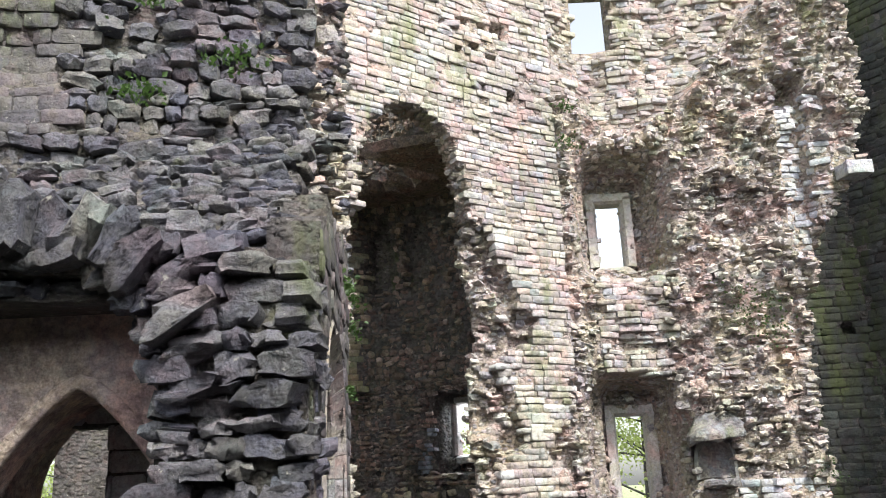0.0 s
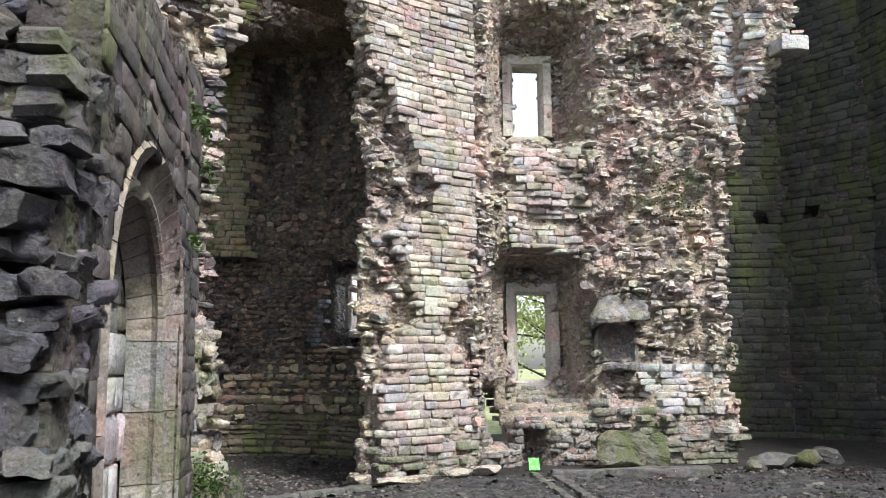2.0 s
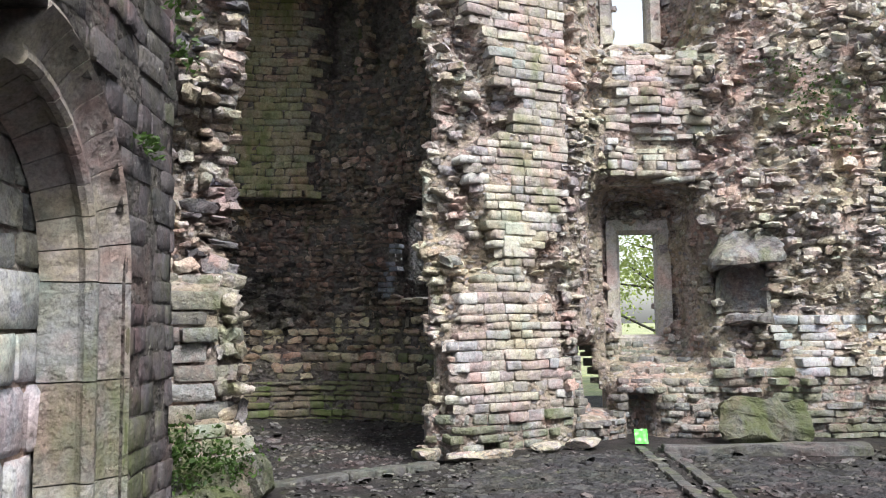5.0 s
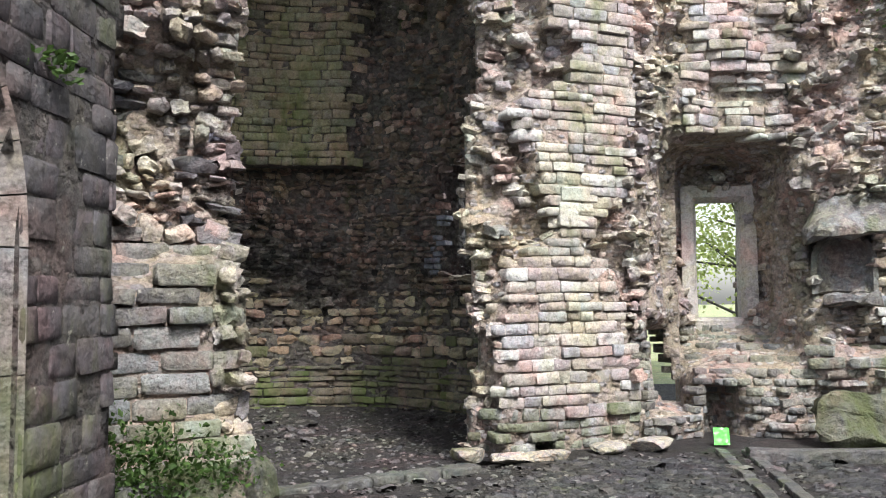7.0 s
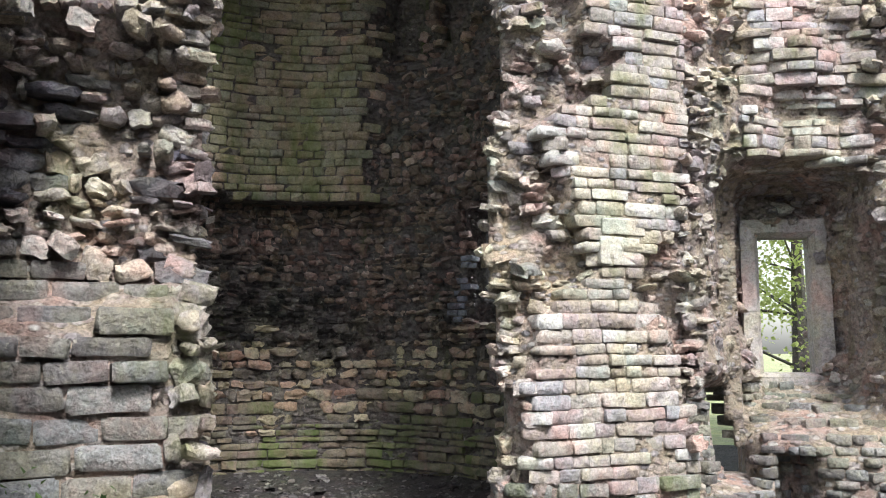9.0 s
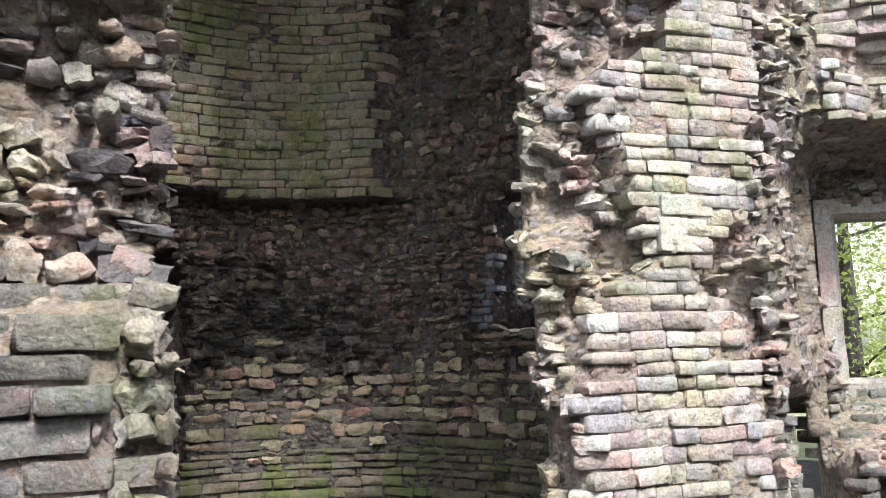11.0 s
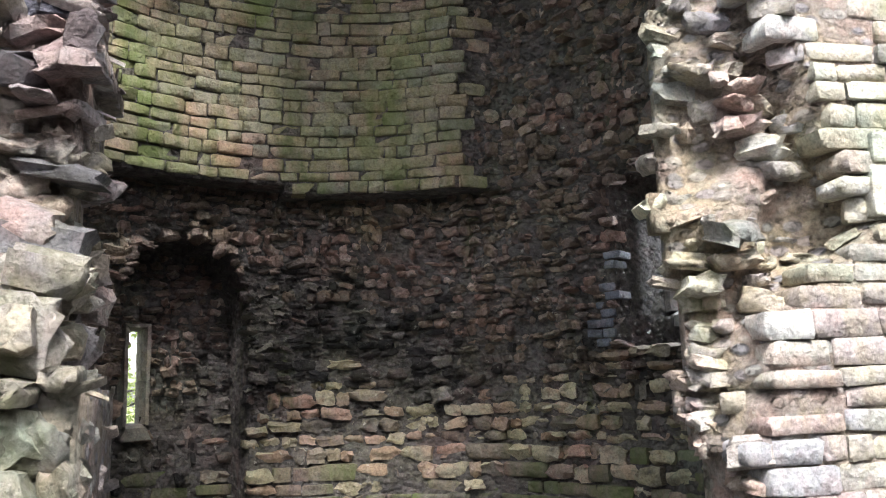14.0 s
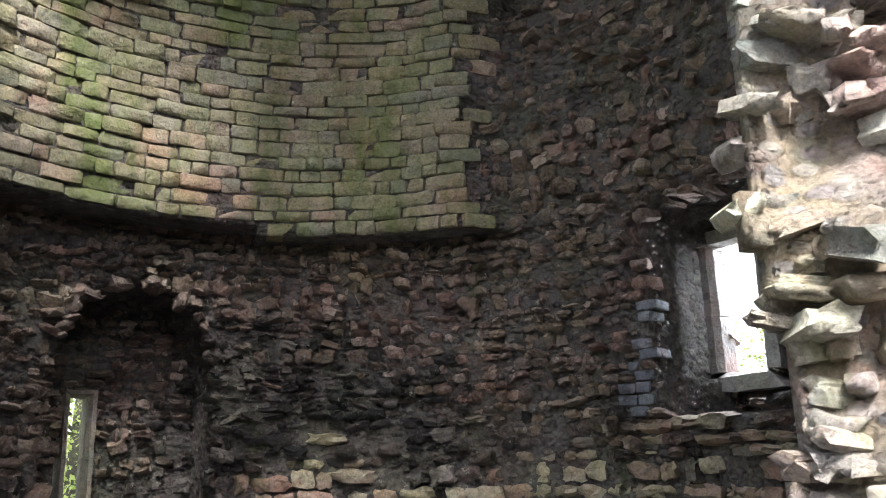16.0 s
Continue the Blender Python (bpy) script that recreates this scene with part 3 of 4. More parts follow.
# ---- arch wall and pier before the tower room ----
PIER = [(-1.4, 11.95), (1.2, 13.75), (2.1, 14.27)]
PS = math.hypot(2.6, 1.8)


def pier_exists(s, z):
    edge = 2.42 + 0.10 * np.sin(z * 2.1) + ragged(s, z, 18, 0.12, 2.5)
    r = ragged(s, z, 19, 0.10, 3)
    left = 0.18 + r
    c, half, spring, apex = 1.22, 1.12, 5.6, 7.5
    u = np.abs(s - c) / half
    arch = spring + (apex - spring) * np.sqrt(np.clip(1 - u ** 2.2, 0, 1)) + r
    return (s > edge) | (z > np.maximum(arch, spring)) & (s > left) | (s < left) & (z > 5.2)


def facing(z):
    """Left and right limits of the surviving squared facing of the pier, along the wall, by height."""
    z = np.asarray(z, float)
    heights = (0.0, 0.9, 1.4, 1.63, 1.87, 1.95, 2.26, 2.62, 2.92, 3.24, 3.45, 3.7, 4.05, 4.3, 5.6)
    left = np.interp(z, heights, (2.58, 2.52, 2.6, 2.72, 2.97, 3.16, 3.19, 3.04, 2.89, 2.70, 2.85, 3.45, 3.5, 3.2, 2.6))
    right = np.interp(z, heights, (4.35, 4.12, 4.02, 3.92, 3.63, 3.62, 3.9, 4.12, 4.2, 4.3, 4.4, 4.5, 4.5, 4.5, 4.6))
    bed = np.floor(z / 0.115)
    return left + 0.08 * vnoise(0 * z + 1.5, bed * 1.7, 24, 1), right + 0.08 * vnoise(0 * z + 3.5, bed * 1.7, 25, 1)


def pier_depth(s, z):
    s, z = np.asarray(s, float), np.asarray(z, float)
    edge = step(2.75, 2.3, s + 0.2 * vnoise(s * 2, z * 2, 20, 2)) * step(5.8, 5.2, z)
    lo, hi = facing(z)
    bare = (1 - step(lo - 0.04, lo + 0.03, s) * step(hi + 0.04, hi - 0.03, s)) * step(5.7, 5.3, z) * (1 - 0.75 * step(3.85, 4.2, s))
    return 0.03 * vnoise(s, z, 22, 2) - bare * (0.17 + 0.20 * np.abs(vnoise(s * 2.4, z * 2.4, 26, 3))) - 0.3 * box(s, z, 2.85, 3.2, -0.4, -0.08, 0.04) - edge * (0.12 + 0.22 * np.abs(vnoise(s * 3, z * 3, 23, 2)))


HOLES = [(2.70, 8.15, 0.10), (3.30, 8.10, 0.13), (2.22, 8.75, 0.08), (2.55, 8.85, 0.08), (2.95, 8.75, 0.09), (2.30, 9.25, 0.09), (2.75, 9.3, 0.08), (3.15, 9.35, 0.14), (1.6, 9.3, 0.07), (1.95, 9.15, 0.07)]


def pier_faces(s, z):
    d = pier_depth(s, z)
    for hs, hz, r in HOLES:
        d = d - 0.35 * ((np.abs(s - hs) < r) & (np.abs(z - hz) < r))
    return d


def pier_style(s, z):
    if z > 5.6:
        return "ashlar"
    if z < 0.22 + 0.25 * float(vnoise(s * 1.7, 0, 28)):
        return "green"
    lo, hi = facing(z)
    return "ashlar" if lo < s < hi else "rubble"


Masonry("wall_arch_pier", PIER, -0.3, 13.5, 0.5, "pale buff coursed pier and broken arch before the tower room", (0.09, 0.14), seed=31).build(
    pier_exists, pier_faces, pier_style, "buff", near=(0.9, 13.4), rock=0.09, recess=0.07, cell=0.07, ends="rubble", ends_to=3.5)


# ---- rubble wall with two windows ----
EAST = [(2.0, 14.85), (8.8, 14.85)]
EX = np.concatenate([[0], np.cumsum([math.hypot(b[0] - a[0], b[1] - a[1]) for a, b in zip(EAST, EAST[1:])])])


def east_x(s):
    return np.interp(s, EX, [p[0] for p in EAST])


def east_exists(s, z):
    x = east_x(s)
    edge = np.interp(z, (0, 1.2, 4.5, 6.0, 6.9, 9.0, 10.0, 13.5), (6.3, 6.3, 6.5, 7.1, 7.7, 8.2, 8.1, 7.9)) + ragged(s, z, 33, 0.12, 2.5)
    w2 = (x > 2.95) & (x < 3.6) & (z > 1.05) & (z < 2.65)
    w1 = (x > 2.95) & (x < 3.55) & (z > 5.3) & (z < 6.7)
    top = (x > 2.75) & (x < 3.6) & (z > 9.75) & (z < 11.4)
    slit = (np.abs(x - 2.46 + 0.2 * (z - 0.55)) < 0.11 + 0.03 * (z < 0.5)) & (z > 0.1) & (z < 0.95)
    return (x < edge) & ~w2 & ~w1 & ~top & ~slit


def bare_top(x):
    """Height at which the rubble gives way to the smooth facing set back above it."""
    return np.interp(x, (2.0, 2.44, 3.56, 4.46, 5.74, 7.0, 8.5), (8.6, 8.4, 7.8, 8.2, 9.7, 11.2, 12.6))


def east_depth(s, z):
    x, s, z = east_x(s), np.asarray(s, float), np.asarray(z, float)
    wob = 0.25 * vnoise(s * 1.6, z * 1.6, 34, 3)
    low = step(2.1, 3.0, x + 0.4 * wob) * step(4.1, 3.65, x + 0.4 * wob) * step(0.35, 1.0, z + 0.4 * wob) * step(3.25, 2.95, z + 0.6 * wob)
    up = box(x + wob * 0.6, z + wob * 0.6, 2.6, 4.0, 5.1, 7.2, 0.3)
    high = step(-0.15, 0.15, z + 0.5 * wob - bare_top(x))
    return 0.26 * vnoise(s * 1.7, z * 1.9, 35, 3) - 0.45 * box(x, z, 2.22, 2.75, 0.05, 1.05, 0.05) - 0.3 * box(x, z, 6.4, 6.95, 5.2, 8.2, 0.05) - 0.5 * box(x, z, 6.45, 6.95, 8.2, 8.75, 0.05) - 0.4 * box(x, z, 2.9, 3.2, -0.4, 0.35, 0.06) - 0.5 * box(x + 0.1 * wob, z + 0.2 * wob, 4.17, 4.76, 1.42, 2.05, 0.07) - 0.35 * box(x + 0.3 * wob, z + 0.3 * wob, 4.5, 4.9, 0.72, 1.0, 0.07) + 0.45 * step(2.9, 2.1, x) - 1.1 * low - 1.0 * up - 0.5 * high + 0.2 * step(1.2, 0.5, z) * step(4.0, 4.6, x)


def east_style(s, z):
    x = float(east_x(s))
    if z > float(bare_top(x)) + 0.1:
        return "ashlar"
    if 2.75 < x < 3.9 and 3.2 < z < 4.9:
        return "ashlar"
    if 6.4 < x < 7.1 and 5.2 < z < 8.3:
        return "pale"
    if 4.9 < x < 6.2 and 0.5 < z < 1.35 and float(vnoise(s * 2, z * 2, 88)) > -0.3:
        return "pale"
    if x > 3.9 and z < 0.75 + 0.3 * float(vnoise(s * 1.5, z, 89)):
        return "green"
    if x < 3.9 and z < 1.0:
        return "sill"
    return "rubble"


Masonry("wall_east", EAST, -0.3, 13.5, lambda s: 1.4 - 0.85 * (np.abs(np.asarray(s) - 0.45) < 0.3), "high rubble wall with two small window embrasures", (0.07, 0.14), seed=32).build(
    east_exists, east_depth, east_style, "buff", near=(3.5, 14.8), rock=0.05, recess=0.06, ends="rubble", ends_from=3.6)

# ---- far tower wall with shade in its colour, and unseen walls that block light ----
def far_depth(s, z):
    d = flat(s, z)
    for hs, hz, r in ((5.3, 1.85, 0.10), (4.7, 4.55, 0.14), (4.15, 4.55, 0.12), (5.3, 4.6, 0.12), (6.6, 4.6, 0.12), (3.6, 4.5, 0.12)):
        d = d - 0.4 * ((np.abs(s - hs) < r) & (np.abs(z - hz) < r))
    return d


Masonry("wall_far", [(5.2, 18.6), (7.6, 19.6), (9.6, 19.2), (10.7, 17.6), (10.9, 15.6)], -0.3, 17.0, 0.8, "green-stained coursed wall of the far tower, darkened by painted shade", (0.14, 0.22), seed=33).build(
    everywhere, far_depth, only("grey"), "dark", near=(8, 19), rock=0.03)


def plain(name, pts, z1, label, thick=0.6):
    vs, fs = [], []
    p = np.array(pts, float)
    for (a, b) in zip(p[:-1], p[1:]):
        d = (b - a) / np.hypot(*(b - a))
        n = np.array([d[1], -d[0]])
        k = len(vs)
        for q in (a, b, b - n * thick, a - n * thick):
            vs += [(q[0], q[1], -0.3), (q[0], q[1], z1)]
        fs += [(k, k + 2, k + 3, k + 1), (k + 2, k + 4, k + 5, k + 3), (k + 4, k + 6, k + 7, k + 5), (k + 6, k, k + 1, k + 7), (k + 1, k + 3, k + 5, k + 7)]
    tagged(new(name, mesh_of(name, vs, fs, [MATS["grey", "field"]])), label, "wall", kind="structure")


# out of view: added to shade the far tower and cut low skylight
plain("wall_south", [(10.9, -3.5), (-6, -3.5)], 5.0, "unseen plain wall added to keep low light off the ruin")
plain("wall_right", [(10.9, 15.6), (10.9, -3.5)], 7.5, "unseen plain wall added to keep low light off the ruin")
plain("wall_left", [(-6, -3.5), (-6, 6.6)], 5.0, "unseen plain wall added to keep low light off the ruin")


# ---- helpers for single things ----
def part(name, bm, material, parent=None, label="", smooth=False):
    me = bpy.data.meshes.new(name)
    bm.to_mesh(me)
    bm.free()
    me.materials.append(material)
    if smooth:
        me.polygons.foreach_set("use_smooth", [True] * len(me.polygons))
        me.set_sharp_from_angle(angle=radians(30))
    ob = new(name, me)
    ob.parent = parent
    return tagged(ob, label)


def block_bm(size, bevel=0.015, wear=0.0, seed=0, cuts=0):
    """A block standing on z=0, bevelled and worn."""
    bm = bmesh.new()
    bmesh.ops.create_cube(bm, size=1.0)
    bmesh.ops.transform(bm, matrix=Matrix.Translation((0, 0, size[2] / 2)) @ Matrix.Diagonal((*size, 1)), verts=bm.verts)
    if bevel:
        bmesh.ops.bevel(bm, geom=bm.edges[:], offset=bevel, segments=2, affect="EDGES", profile=0.6)
    if cuts:
        bmesh.ops.subdivide_edges(bm, edges=[e for e in bm.edges if e.calc_length() > min(size) * 0.5], cuts=cuts, use_grid_fill=True)
    if wear:
        for v in bm.verts:
            p = v.co * 5 + Vector((seed * 3.7, seed, -seed))
            v.co += wear * Vector((noise.noise(p), noise.noise(p + Vector((9, 0, 0))), noise.noise(p + Vector((0, 9, 0)))))
    return bm


def boulder_bm(size, seed, level=3):
    """A broken stone: a ball cut by planes, roughened."""
    rng = random.Random(seed * 13)
    bm = bmesh.new()
    bmesh.ops.create_icosphere(bm, subdivisions=level, radius=0.62)
    cuts = [(Vector((rng.gauss(0, 1), rng.gauss(0, 1), rng.gauss(0, 1))).normalized(), rng.uniform(0.30, 0.46)) for _ in range(11)]
    cuts.append((Vector((0, 0, 1)), 0.4))
    for v in bm.verts:
        for n, off in cuts:
            over = v.co.dot(n) - off
            if over > 0:
                v.co -= n * over
        v.co += 0.035 * v.co.normalized() * noise.noise(v.co * 7 + Vector((seed, 0, 0)))
        v.co = Vector((v.co.x * size[0], v.co.y * size[1], v.co.z * size[2]))
    low = min(v.co.z for v in bm.verts)
    for v in bm.verts:
        v.co.z -= low + 0.14 * size[2]
    return bm


DRESSED = stone_mat("dressed_buff_stone", [(0.44, 0.38, 0.30), (0.48, 0.43, 0.35), (0.40, 0.34, 0.28)], by="object", moss=0.1, soot=0.1, lichen=0.25, bump=0.35)
MOULD = stone_mat("dressed_brown_stone", [(0.30, 0.24, 0.18), (0.34, 0.27, 0.20), (0.26, 0.21, 0.17)], by="object", moss=0.2, soot=0.2, lichen=0.2, bump=0.4)


def window_surround(name, x0, x1, z0, z1, y, wide=0.19, depth=0.32, label="", turn=0.0, mat=None):
    """Dressed stone frame round an opening in a wall that faces -y: lintel, sill and jambs with a splayed inner edge."""
    root = tagged(new(name), label, "window", kind="structure")
    root.location = ((x0 + x1) / 2, y, z0)
    root.rotation_euler = (0, 0, radians(turn))
    w, h = x1 - x0, z1 - z0

    def bar(nm, outer, inner, seed):
        """A prism between an outer and an inner line, the inner one set back in a splay."""
        bm = bmesh.new()
        pts = []
        for (ax, az), (bx, bz) in zip(outer, inner):
            mx, mz = bx + (ax - bx) * 0.25, bz + (az - bz) * 0.25
            pts.append([(ax, 0.0, az), (mx, 0.0, mz), (bx, 0.07, bz), (bx, depth, bz), (ax, depth, az)])
        vs = [[bm.verts.new(p) for p in row] for row in pts]
        for i in range(5):
            bm.faces.new((vs[0][i], vs[0][(i + 1) % 5], vs[1][(i + 1) % 5], vs[1][i]))
        bm.faces.new(vs[0][::-1])
        bm.faces.new(vs[1])
        bmesh.ops.recalc_face_normals(bm, faces=bm.faces)
        bmesh.ops.subdivide_edges(bm, edges=bm.edges[:], cuts=4, use_grid_fill=True)
        for v in bm.verts:
            p = v.co * 7 + Vector((seed, seed * 2.0, 0))
            v.co += 0.012 * Vector((noise.noise(p), noise.noise(p + Vector((5, 0, 0))), noise.noise(p + Vector((0, 5, 0)))))
        part(nm, bm, mat or DRESSED, root)

    a, b = w / 2 + wide, w / 2
    bar("lintel", [(-a, h + wide), (a, h + wide)], [(-b, h), (b, h)], 1)
    mid = h * 0.45
    for sx, seed in ((-1, 2), (1, 3)):
        bar("jamb", [(sx * a, mid + 0.004), (sx * a, h + wide - 0.004)], [(sx * b, mid + 0.004), (sx * b, h - 0.004)], seed)
        bar("jamb", [(sx * a, -0.02), (sx * a, mid)], [(sx * b, 0.0), (sx * b, mid)], seed + 5)
    bar("sill", [(-a - 0.03, -0.16), (a + 0.03, -0.16)], [(-b, 0.0), (b, 0.0)], 9)
    return root


window_surround("window_low", 3.02, 3.56, 1.1, 2.57, 15.88, label="small unglazed window opening with a dressed buff stone surround")
window_surround("window_high", 3.0, 3.5, 5.38, 6.65, 15.78, label="unglazed upper window opening with a dressed buff stone surround")

window_surround("window_tower", 0.06, 0.44, 2.07, 3.10, 17.80, 0.14, 0.24, "small unglazed tower window with pale dressed jambs", -33)
window_surround("window_loop", CX + 3.78 * math.cos(radians(146.6)) - 0.08, CX + 3.78 * math.cos(radians(146.6)) + 0.08, 1.12, 2.08, CY + 3.78 * math.sin(radians(146.6)), 0.05, 0.3, "narrow loop window with greenish dressed jambs", 56, MOULD)


# ---- pointed recess: moulded jambs and arch ----
def moulded_arch(c, half, spring, apex, face, profile, mat, parent, slot=0.34):
    """Dressed stones along a pointed arch in a wall facing +x. profile: (outwards from the opening, depth into the wall)."""
    r = (half * half + (apex - spring) ** 2) / (2 * half)
    line = [(c + half, z, 1.0, 0.0) for z in np.linspace(0, spring, 7)]
    top = math.asin((apex - spring) / r)
    line += [(c + half - r + r * math.cos(a), spring + r * math.sin(a), math.cos(a), math.sin(a)) for a in np.linspace(0, top, 17)[1:]]
    for sign in (1, -1):
        pts = line
        start = 0
        while start < len(pts) - 1:
            end = min(start + 2, len(pts) - 1)
            if sign < 0 and pts[start][1] > 2.9:
                break
            bm = bmesh.new()
            rows = []
            for k in range(start, end + 1):
                y, z, ny, nz = pts[k]
                shrink = 0.004 if k == start else -0.004 if k == end else 0
                row = []
                for u, d in profile:
                    yy = c + sign * (y - c + ny * u)
                    row.append(bm.verts.new((face(yy) - d, yy, z + nz * u + shrink)))
                rows.append(row)
            n = len(profile)
            for q, p in zip(rows, rows[1:]):
                for i in range(n):
                    bm.faces.new((q[i], q[(i + 1) % n], p[(i + 1) % n], p[i]))
            bm.faces.new(rows[0])
            bm.faces.new(rows[-1][::-1])
            bmesh.ops.recalc_face_normals(bm, faces=bm.faces)
            low = pts[start][1] < spring - 0.25
            part("jamb_stone" if low else "voussoir", bm, MATS["jamb", "object"] if low and sign > 0 else mat, parent)
            start = end


side_wall = bpy.data.objects["wall_side"]
moulded_arch(6.86, 1.00, 1.55, 2.48, lambda y: -0.76 - 0.0682 * (y - 4.75) + 0.012,
             [(0.29, 0.03), (0.24, 0.0), (0.22, 0.02), (0.15, 0.085), (0.07, 0.125), (0.05, 0.12), (0.035, 0.10), (0.0, 0.095), (-0.025, 0.115), (-0.03, 0.15), (-0.01, 0.17), (0.005, 0.20), (-0.11, 0.362), (0.29, 0.362)], MOULD, side_wall)

# ---- vaulted passage in the broken wall ----
PLASTER = stone_mat("pink_plaster", [(0.66, 0.45, 0.31), (0.74, 0.55, 0.39), (0.46, 0.33, 0.26), (0.70, 0.50, 0.36)], by="field", moss=0.05, soot=0.28, lichen=0.2, bump=0.7)


def tunnel(name, cx, half, spring, rise, y0, y1, mat, label):
    """A barrel vault on two side walls."""
    prof = [(cx - half, -0.1)] + [(cx - half * math.cos(a), spring + rise * math.sin(a)) for a in np.linspace(0, math.pi, 17)] + [(cx + half, -0.1)]
    ys = np.linspace(y0, y1, 9)
    v = [(x, y, z) for y in ys for x, z in prof]
    n = len(prof)
    f = [(j * n + i, j * n + i + 1, (j + 1) * n + i + 1, (j + 1) * n + i) for j in range(8) for i in range(n - 1)]
    ob = tagged(new(name, mesh_of(name, v, f, [mat], False)), label, "vault", kind="structure")
    so = ob.modifiers.new("thickness", "SOLIDIFY")
    so.thickness, so.offset = 0.12, 0.0
    return ob


tunnel("vault_passage", -2.48, 0.93, 1.75, 1.12, 5.0, 6.7, PLASTER, "pinkish plastered vault of the wall passage")
def tympanum():
    """Plastered wall under the vault, over a low inner arch."""
    out, inn = [(-3.41, -0.3)], [(-2.98, -0.3)]
    for a in np.linspace(0, math.pi, 25):
        out.append((-2.48 - 0.93 * math.cos(a), 1.75 + 1.12 * math.sin(a)))
        inn.append((-2.34 - 0.64 * math.cos(a), 1.45 + 0.70 * (1 - abs(math.cos(a)) ** 1.45)))
    out.append((-1.55, -0.3))
    inn.append((-1.70, -0.3))
    v, f = [], []
    for y in (5.42, 5.72):
        v += [(x, y, z) for x, z in out] + [(x, y, z) for x, z in inn]
    n = len(out)
    m = 2 * n
    for i in range(n - 1):
        f += [(i, n + i, n + i + 1, i + 1), (m + i + 1, m + n + i + 1, m + n + i, m + i), (n + i, m + n + i, m + n + i + 1, n + i + 1), (i + 1, m + i + 1, m + i, i)]
    tagged(new("wall_passage_front", mesh_of("wall_passage_front", v, f, [PLASTER])), "pinkish plastered wall over a low inner arch", "wall", kind="structure")


tympanum()


def arch_rib():
    """Rounded stone rib along the inner arch of the passage."""
    cu = bpy.data.curves.new("trim_arch_rib", "CURVE")
    cu.dimensions, cu.bevel_depth, cu.bevel_resolution = "3D", 0.055, 3
    sp = cu.splines.new("POLY")
    pts = [(-3.0, -0.2)] + [(-2.34 - 0.66 * math.cos(a), 1.47 + 0.70 * (1 - abs(math.cos(a)) ** 1.45)) for a in np.linspace(0, math.pi, 33)] + [(-1.68, -0.2)]
    sp.points.add(len(pts) - 1)
    for p, (x, z) in zip(sp.points, pts):
        p.co = (x, 5.41, z, 1)
    cu.materials.append(PLASTER)
    tagged(new("trim_arch_rib", cu), "rounded stone rib round the inner arch", "trim", kind="structure")


arch_rib()
tunnel("vault_window", -2.40, 0.80, 1.45, 0.78, 5.75, 6.7, PLASTER, "low plastered window arch inside the passage")


def back_open(s, z):
    x = -3.6 + np.asarray(s)
    return ~((x > -3.45) & (x < -2.60) & (z > 0.2) & (z < 2.0))


Masonry("wall_passage_back", [(-3.6, 6.55), (-1.5, 6.55)], -0.3, 2.75, 0.3, "shaded coursed stone at the end of the passage", (0.16, 0.24), seed=50).build(
    back_open, lambda s, z: 0 * s, only("pale"), "dark", near=(-2.5, 6.5), pieces=60, rock=0.02, recess=0.02)

# rough voussoirs of the passage arch
VRNG = random.Random(77)
end_wall = bpy.data.objects["wall_broken_end"]
for k in range(17):
    a = radians(12 + 156 * k / 16)
    tv, tf = TEMPLATES["rough"][k % 20]
    ob = new("voussoir", mesh_of("voussoir", tv.tolist(), tf, [MATS["dark", "object"]], "sharp"))
    rad = 1.12 + VRNG.uniform(-0.05, 0.08)
    spot = Vector((-2.48 - 0.98 * rad * math.cos(a), 4.66 + VRNG.uniform(-0.10, 0.06), 1.75 + 1.14 * rad * math.sin(a)))
    ob.parent = end_wall
    ob.matrix_basis = Matrix.LocRotScale(spot, Euler((0, a - math.pi / 2 + VRNG.uniform(-0.1, 0.1), VRNG.uniform(-0.1, 0.1))), (0.15 + VRNG.uniform(0, 0.04), 0.5, 0.40))


# ---- remains of the tower's vault ----
def vault_remains():
    """A broken shelf of vaulting over the far side of the tower room; the left run is added for shade."""
    vs, fs = [], []
    n = 54
    for lay, z in ((0, 7.40), (1, 7.58)):
        for i in range(n + 1):
            # the sweep past the far side only keeps skylight off the left wall
            a = radians(200 - 216 * i / n)
            inner = (1.45 if i < n * 0.53 else 2.2 if i < n * 0.81 else 1.0) + 0.25 * math.sin(i * 1.7) + 0.2 * math.sin(i * 3.1)
            for r in (inner - 0.15 * lay, 3.1):
                vs.append((CX + r * math.cos(a), CY + r * math.sin(a), z + (0.06 * math.sin(i * 2.3) if r < 3 else 0)))
    m = 2 * (n + 1)
    for i in range(n):
        a = 2 * i
        fs += [(a, a + 1, a + 3, a + 2), (m + a + 2, m + a + 3, m + a + 1, m + a), (a + 2, m + a + 2, m + a, a), (a + 1, m + a + 1, m + a + 3, a + 3)]
    fs += [(0, m, m + 1, 1), (2 * n, 2 * n + 1, m + 2 * n + 1, m + 2 * n)]
    tagged(new("ceiling_vault_remains", mesh_of("ceiling_vault_remains", vs, fs, [MATS["bay_rubble", "field"]])), "broken shelf of rubble vaulting high in the tower, extended to shade it", "ceiling", kind="structure")


vault_remains()


# ---- loose and single things on the ground ----
def laid(name, bm, mat, at, turn, label, category, group="", smooth=False):
    ob = part(name, bm, mat, None, label, smooth)
    ob.matrix_basis = pose(*at, 0, 0, turn)
    return tagged(ob, "", category, group)


